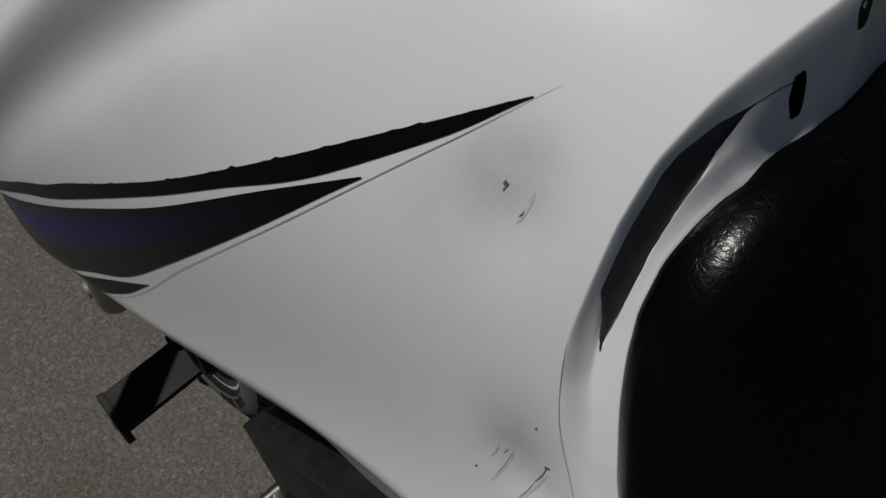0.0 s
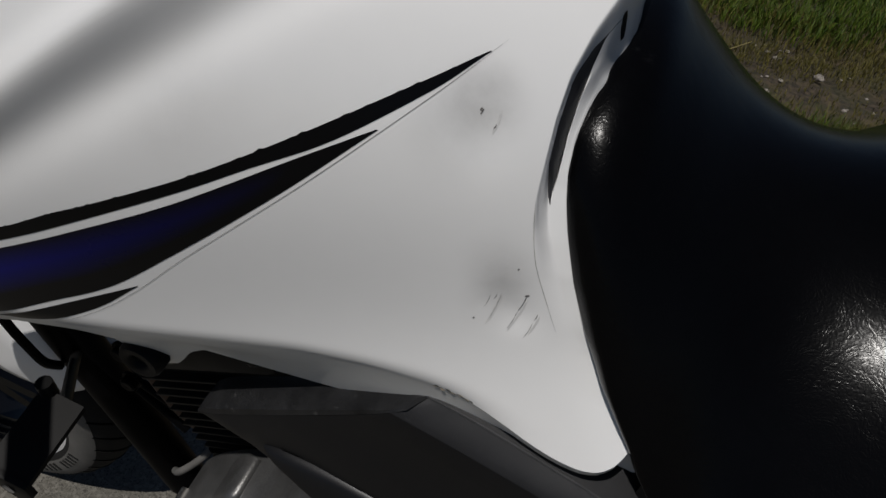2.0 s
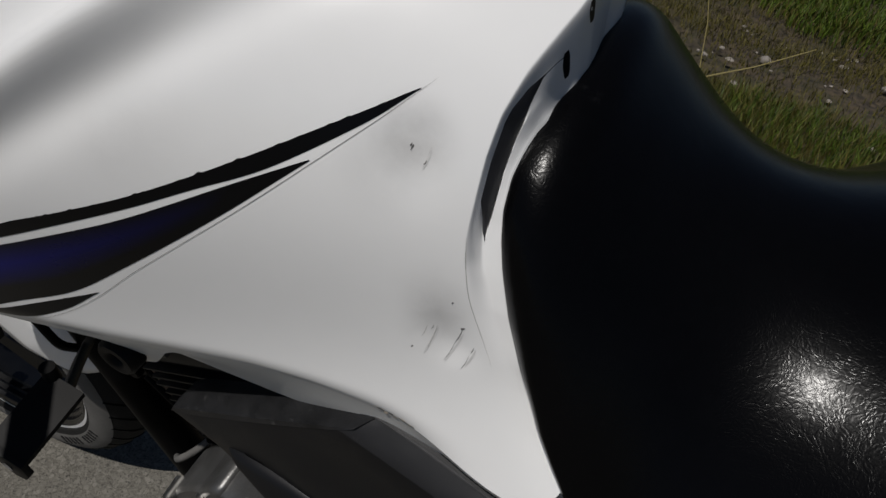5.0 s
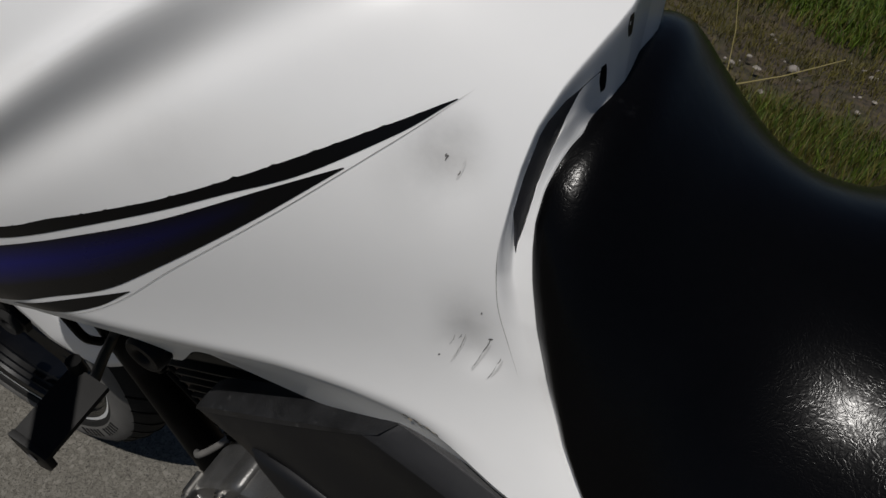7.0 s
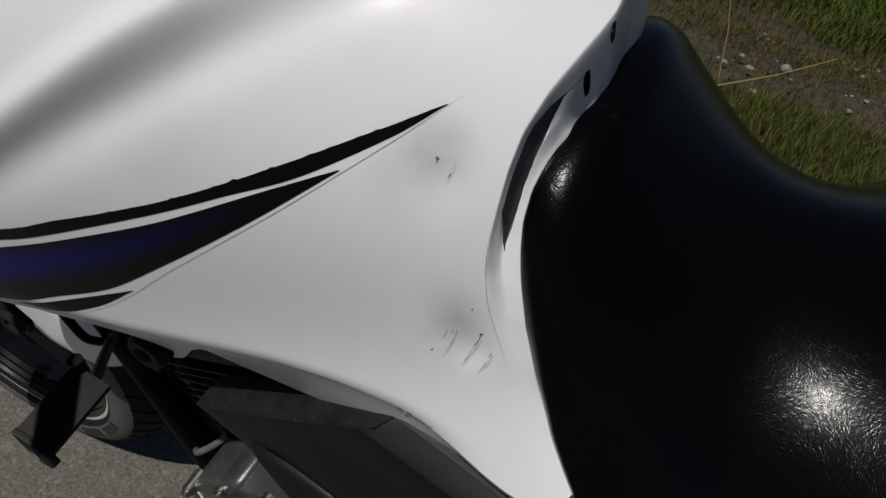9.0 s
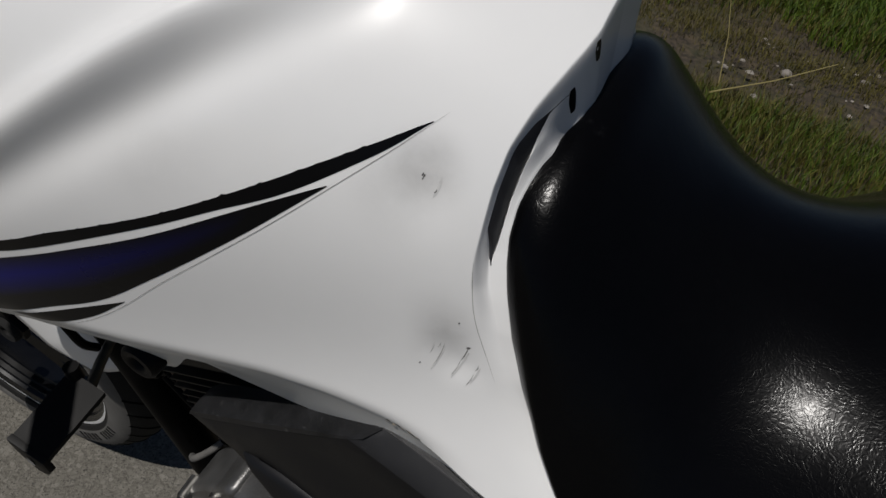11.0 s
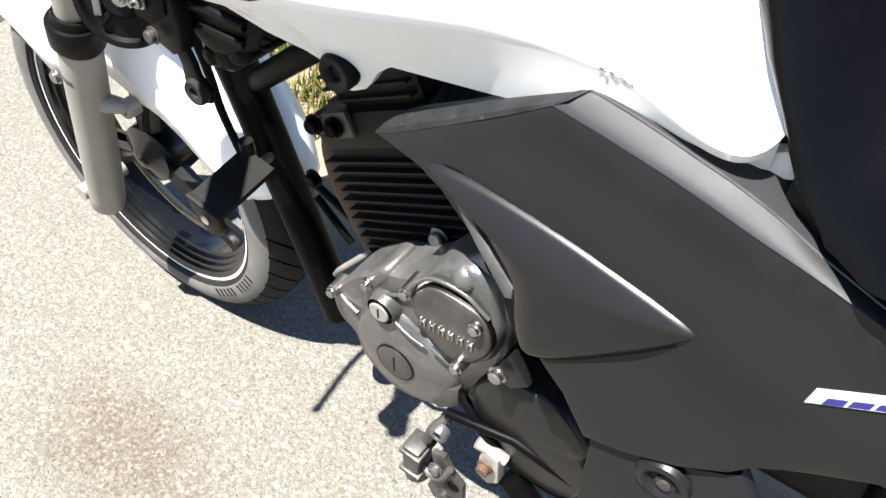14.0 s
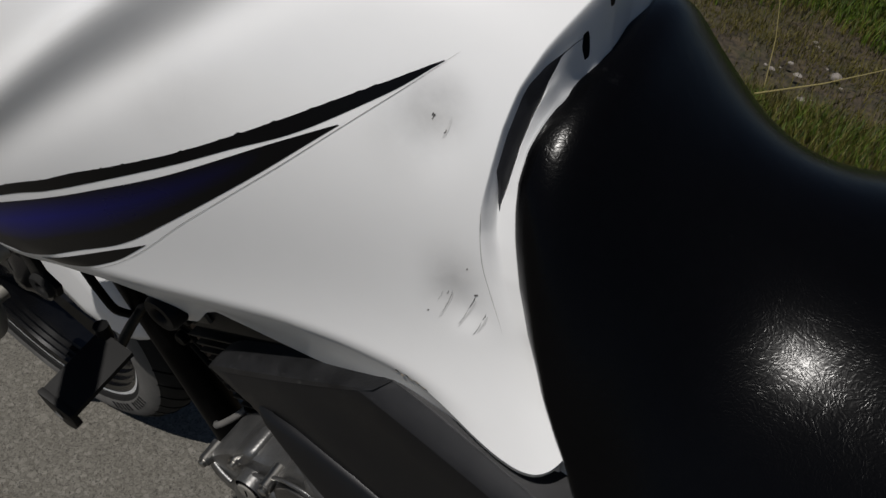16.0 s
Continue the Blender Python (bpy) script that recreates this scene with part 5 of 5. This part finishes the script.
def fender():
    """A skirted mudguard over the front wheel, with its side stays down to the fork."""
    vs, fs = [], []
    n, m = 80, 21
    for i in range(n + 1):
        deg = 17 + 143 * i / n
        a = radians(deg)
        end = min(1, 7.0 * i / n + 0.45, 5.0 * (n - i) / n + 0.3)
        low = np.interp(deg, (17, 21, 25, 37, 50, 58, 62, 100, 122, 130, 134, 137, 141, 160), (0.315, 0.275, 0.256, 0.237, 0.219, 0.203, 0.20, 0.19, 0.15, 0.16, 0.20, 0.27, 0.325, 0.335))
        crown = np.interp(deg, (17, 45, 75, 110), (0.055, 0.055, 0.028, 0.018))
        side = 0.352 - crown
        low = min(low, side - 0.004)
        for j in range(m):
            t = -1 + 2 * j / (m - 1)
            if abs(t) < 0.6:
                y, r = 0.069 * math.sin(t / 0.6 * math.pi / 2), 0.352 - crown * (1 - math.cos(t / 0.6 * math.pi / 2))
            else:
                k = (abs(t) - 0.6) / 0.4
                y, r = math.copysign(0.069 + 0.005 * math.sin(k * math.pi / 2), t), side - (side - low) * k
            vs.append((0.007 + r * math.cos(a), y * (0.55 + 0.45 * math.sqrt(end)), 0.281 + r * math.sin(a)))
    for i in range(n):
        for j in range(m - 1):
            fs.append((i * m + j, i * m + j + 1, (i + 1) * m + j + 1, (i + 1) * m + j))
    return vs, fs


guard = part("front_fender", fender(), WHITE, bike, "glossy white front mudguard", 50)
thick = guard.modifiers.new("thickness", "SOLIDIFY")
thick.thickness = 0.003
part("fender_bolt", hex_bolt((-0.093, -0.078, 0.412), 0.009, 0.008), STEEL, guard)

# unseen front-lamp shell with side wings, added and sized to shade the mudguard
shade_shell = part("shade_shell", lofted([[(x, w * y, z0 + h * z) for y, z in ((-1, 0), (-0.9, 0.5), (-0.6, 0.9), (0, 1), (0.6, 0.9), (0.9, 0.5), (1, 0), (0.9, -0.5), (0.5, -0.85), (0, -0.95), (-0.5, -0.85), (-0.9, -0.5))] for x, w, z0, h in ((-0.17, 0.05, 0.86, 0.05), (-0.15, 0.12, 0.865, 0.09), (-0.09, 0.170, 0.875, 0.11), (0.02, 0.190, 0.880, 0.11), (0.115, 0.195, 0.89, 0.08))]), BLACK, bike, "unseen black shell added to shade the front mudguard", 50)
part("lens", lathe([(0.0001, -0.016), (0.06, -0.012), (0.088, 0.0), (0.09, 0.012)], (-0.155, 0, 0.865), "X", 40), CHROME, shade_shell)

# horn beside the fork, with its bracket and the black wiring behind it
horn = part("horn", lathe([(0.0001, -0.011), (0.014, -0.011), (0.018, -0.007), (0.020, -0.001), (0.040, 0.002), (0.0435, -0.003), (0.0495, -0.003), (0.051, 0.002), (0.048, 0.011), (0.0001, 0.018)], (0, 0, 0), "Y", 48), BLACK, bike, "round black horn with ribs and a nut", 40)
horn.location = (0.268, -0.146, 0.693)
horn.rotation_euler = (radians(-16), 0, radians(34))
for k in range(3):
    a = radians(40 + 95 * k)
    part("horn_rib", moved(box((0.014, -0.005, -0.003), (0.036, 0.0015, 0.003), 0.0015), Matrix.Rotation(a, 4, "Y")), BLACK, horn)
part("horn_nut", join(hex_bolt((0.004, -0.013, 0.004), 0.0065, 0.007), tube([(0.004, -0.018, 0.004), (0.004, -0.024, 0.004)], 0.003, 10)), STEEL, horn)
part("horn_terminal", box((-0.028, -0.008, -0.016), (-0.020, 0.001, 0.002), 0.0015), ALLOY, horn)
part("horn_plate", flat_plate(((0.312, 0.700), (0.308, 0.720), (0.330, 0.770), (0.37, 0.785), (0.36, 0.715), (0.335, 0.697)), const_y(-0.163), 0.004, 0.001), FRAME, bike)
part("connector", join(box((0.348, -0.178, 0.744), (0.382, -0.160, 0.764), 0.003), box((0.354, -0.182, 0.748), (0.360, -0.176, 0.758), 0.001), box((0.366, -0.182, 0.748), (0.372, -0.176, 0.758), 0.001)), RUBBER, bike, "grey plug on the horn's lead")
plate_nut = part("plate_nut", join(hex_bolt((0.328, -0.164, 0.720), 0.0065, 0.007), tube([(0.328, -0.17, 0.720), (0.328, -0.176, 0.720)], 0.003, 10)), STEEL, bike)
part("horn_lead", tube(curve(((0.30, -0.163, 0.715), (0.32, -0.172, 0.735), (0.35, -0.17, 0.752)), 10), 0.0025, 8), FRAME, bike)
part("horn_bracket", join(flat_plate(((0.317, 0.735), (0.365, 0.755), (0.372, 0.705), (0.368, 0.678), (0.352, 0.668), (0.333, 0.674), (0.322, 0.70)), const_y(-0.160), 0.016, 0.004), flat_plate(((0.345, 0.690), (0.362, 0.692), (0.374, 0.665), (0.376, 0.652), (0.392, 0.640), (0.388, 0.625), (0.366, 0.621), (0.354, 0.634), (0.356, 0.658)), const_y(-0.156), 0.007, 0.002)), BLACK, bike, "black bracket arm")
part("bracket_screw", hex_bolt((0.339, -0.166, 0.689), 0.0068, 0.008), ALLOY_DARK, bike)
part("rubber_bush", lathe([(0.0001, 0.001), (0.005, 0.001), (0.006, -0.003), (0.0125, -0.004), (0.0145, -0.001), (0.0145, 0.008)], (0.372, -0.158, 0.634), "Y", 28), RUBBER, bike)
part("wiring_cover", plate(curve(((0.345, 0.72), (0.375, 0.775), (0.43, 0.775), (0.452, 0.728), (0.436, 0.695), (0.41, 0.672), (0.375, 0.664), (0.350, 0.68)), 40, True), const_y(-0.135), 0.07, 0.014, 0.8, 0.006), BLACK, bike, "black plastic cover over the wiring", 50)
for x, z, r in ((0.372, 0.662, 0.014), (0.392, 0.667, 0.016), (0.411, 0.678, 0.013)):
    part("cable_boot", lathe([(0.0001, -0.016), (r * 0.6, -0.015), (r * 0.95, -0.008), (r, 0.0), (r, 0.05)], (x, -0.120, z), "Y", 20), BLACK, bike)
part("cover_ridge", join(tube([(0.352, -0.139, 0.716), (0.40, -0.143, 0.726), (0.44, -0.139, 0.722)], 0.005, 8), tube([(0.36, -0.139, 0.697), (0.395, -0.143, 0.705), (0.435, -0.139, 0.703)], 0.004, 8)), BLACK, bike)
part("clip", tube(curve(((0.428, -0.12, 0.700), (0.449, -0.12, 0.704), (0.452, -0.12, 0.699), (0.444, -0.12, 0.693), (0.436, -0.12, 0.691), (0.426, -0.12, 0.699)), 24), 0.0016, 6), FRAME, bike)

# handlebar: grips, clutch lever, mirrors seen by their shadows
for s in (-1, 1):
    bar = part("handlebar", tube(curve(((0.27, 0.0, 0.985), (0.27, 0.09 * s, 0.985), (0.285, 0.165 * s, 1.03), (0.315, 0.225 * s, 1.035), (0.40, 0.375 * s, 1.02)), 24), 0.011, 14), FRAME, bike)
    part("grip", tube([(0.345, 0.29 * s, 1.032), (0.35, 0.297 * s, 1.031), (0.40, 0.372 * s, 1.02), (0.406, 0.38 * s, 1.019)], [0.014, 0.017, 0.017, 0.012], 16), RUBBER, bar)
    part("lever", join(tube(curve(((0.295, 0.18 * s, 1.03), (0.255, 0.20 * s, 1.03), (0.245, 0.30 * s, 1.025), (0.268, 0.415 * s, 1.02)), 18), 0.006, 10), lathe([(0.0001, -0.009), (0.006, -0.006), (0.009, 0), (0.006, 0.006), (0.0001, 0.009)], (0.269, 0.42 * s, 1.02), "Y", 12)), ALLOY, bar)
    part("switch_box", box((0.315, min(0.19 * s, 0.235 * s), 1.005), (0.365, max(0.19 * s, 0.235 * s), 1.055), 0.008), BLACK, bar)

# ---- rear of the motorcycle ----
rear = wheel(1.38, 0.30, 0.30, 0.062, bike, 3)
for s in (-1, 1):
    part("swingarm", tube([(0.88, 0.10 * s, 0.40), (1.38, 0.11 * s, 0.30)], 0.024, 12), FRAME, bike)
    part("shock_mount", tube([(1.10, 0.09 * s, 0.40), (1.04, 0.09 * s, 0.74)], 0.02, 12), FRAME, bike)
part("tail", lofted([[(x, y * w, z0 + h * k) for y, k in ((-1, 0), (-0.8, 1), (0.8, 1), (1, 0), (0.7, -0.6), (-0.7, -0.6))] for x, w, z0, h in ((1.0, 0.15, 0.72, 0.06), (1.3, 0.13, 0.80, 0.08), (1.62, 0.07, 0.90, 0.05))]), WHITE, bike, "white tail fairing", 30)

# ---- verge: grass, stones ----
def blades(zone, count, height, width, seed, bend=0.5):
    rnd = random.Random(seed)
    vs, fs = [], []
    while count > 0:
        x, y = rnd.uniform(zone[0], zone[1]), rnd.uniform(zone[2], zone[3])
        edge = min((x - zone[0]) / (zone[1] - zone[0]), (zone[1] - x) / (zone[1] - zone[0]), (y - zone[2]) / (zone[3] - zone[2]), (zone[3] - y) / (zone[3] - zone[2]))
        fade = min(1.0, 5 * edge + 0.5 * noise.noise(Vector((x * 1.3, y * 1.3, 7))))
        if rnd.random() > fade * (0.25 + 1.3 * max(0, noise.noise(Vector((x * 2.2, y * 2.2, seed))) + 0.25)):
            continue
        count -= 1
        for _ in range(4):
            a, h = rnd.uniform(0, 6.283), height * rnd.uniform(0.4, 1.2)
            px, py = x + rnd.gauss(0, 0.02), y + rnd.gauss(0, 0.02)
            dx, dy = math.cos(a), math.sin(a)
            k, w = len(vs), width * rnd.uniform(0.6, 1.3)
            lean = bend * h * rnd.uniform(0.2, 1.2)
            for f in (0, 0.5, 1):
                ww = w * (1 - 0.85 * f)
                ox, oy = px + dx * lean * f * f, py + dy * lean * f * f
                zz = h * f * (1 - 0.25 * f) - 0.035
                vs += [(ox - dy * ww, oy + dx * ww, zz), (ox + dy * ww, oy - dx * ww, zz)]
            fs += [(k, k + 1, k + 3, k + 2), (k + 2, k + 3, k + 5, k + 4)]
    return vs, fs


def grass(name, zones, mat, label, seed):
    geo = join(*[blades(z, c, h, w, seed + i) for i, (z, c, h, w) in enumerate(zones)])
    return tagged(mesh_object(name, *geo, mat, 0), label, "grass", kind="stuff")


grass("verge_grass", (((-1.5, 3.4, 2.75, 5.5), 15000, 0.085, 0.003), ((0.2, 2.6, 1.40, 2.15), 2600, 0.075, 0.0018), ((-1.6, 0.0, 0.5, 1.6), 1500, 0.09, 0.003), ((-6, 8, 4.5, 11), 7000, 0.14, 0.01), ((-6, 8, 3.2, 6), 4500, 0.10, 0.004)), GRASS, "short green grass on the verge", 5)
grass("dry_grass", (((-1.5, 3.4, 2.6, 4.5), 3000, 0.08, 0.0022), ((0.2, 2.6, 1.42, 2.2), 2600, 0.085, 0.0016), ((0.3, 2.4, 2.1, 2.8), 500, 0.04, 0.002), ((-0.4, 3.2, 2.45, 3.4), 6000, 0.035, 0.0016), ((-1.6, 0.0, 0.5, 1.4), 700, 0.09, 0.003)), DRY, "dry yellow grass stalks among the green", 50)


def stone(x, y, size, seed):
    bm = bmesh.new()
    bmesh.ops.create_icosphere(bm, subdivisions=2, radius=1)
    rnd = random.Random(seed)
    sx, sy, sz = (rnd.uniform(0.7, 1.3) for _ in range(3))
    vs = []
    for v in bm.verts:
        d = 1 + 0.3 * noise.noise(v.co * 1.3 + Vector((seed, 0, 0)))
        vs.append((v.co.x * size * sx * d, v.co.y * size * sy * d, v.co.z * size * 0.6 * sz * d))
    fs = [tuple(v.index for v in f.verts) for f in bm.faces]
    bm.free()
    ob = mesh_object("stone", vs, fs, STONE, 30)
    ob.location = (x, y, GROUND_Z + size * 0.3)
    return tagged(ob, "small pale stone lying on the dirt verge", "stone", "stones on the verge")


rnd = random.Random(11)
for k in range(60):
    stone(rnd.uniform(0.6, 2.2), rnd.uniform(2.0, 2.75), rnd.choice((0.005, 0.006, 0.007, 0.009, 0.013)), k)
stone(1.02, 2.47, 0.022, 101)
stone(1.47, 2.53, 0.026, 102)
stalk = mesh_object("straw", *tube([(0.8, 1.976, 0.03), (0.983, 2.184, 0.05), (1.172, 2.479, 0.06)], [0.003, 0.0025, 0.0018], 6), STRAW, 40)
tagged(stalk, "long dry straw lying over the verge", "straw")
stalk2 = mesh_object("straw", *tube([(0.815, 2.11, 0.0), (0.78, 2.17, 0.157), (0.741, 2.21, 0.265)], [0.002, 0.0016, 0.0012], 6), STRAW, 40)
tagged(stalk2, "thin dry stalk standing on the verge", "straw")
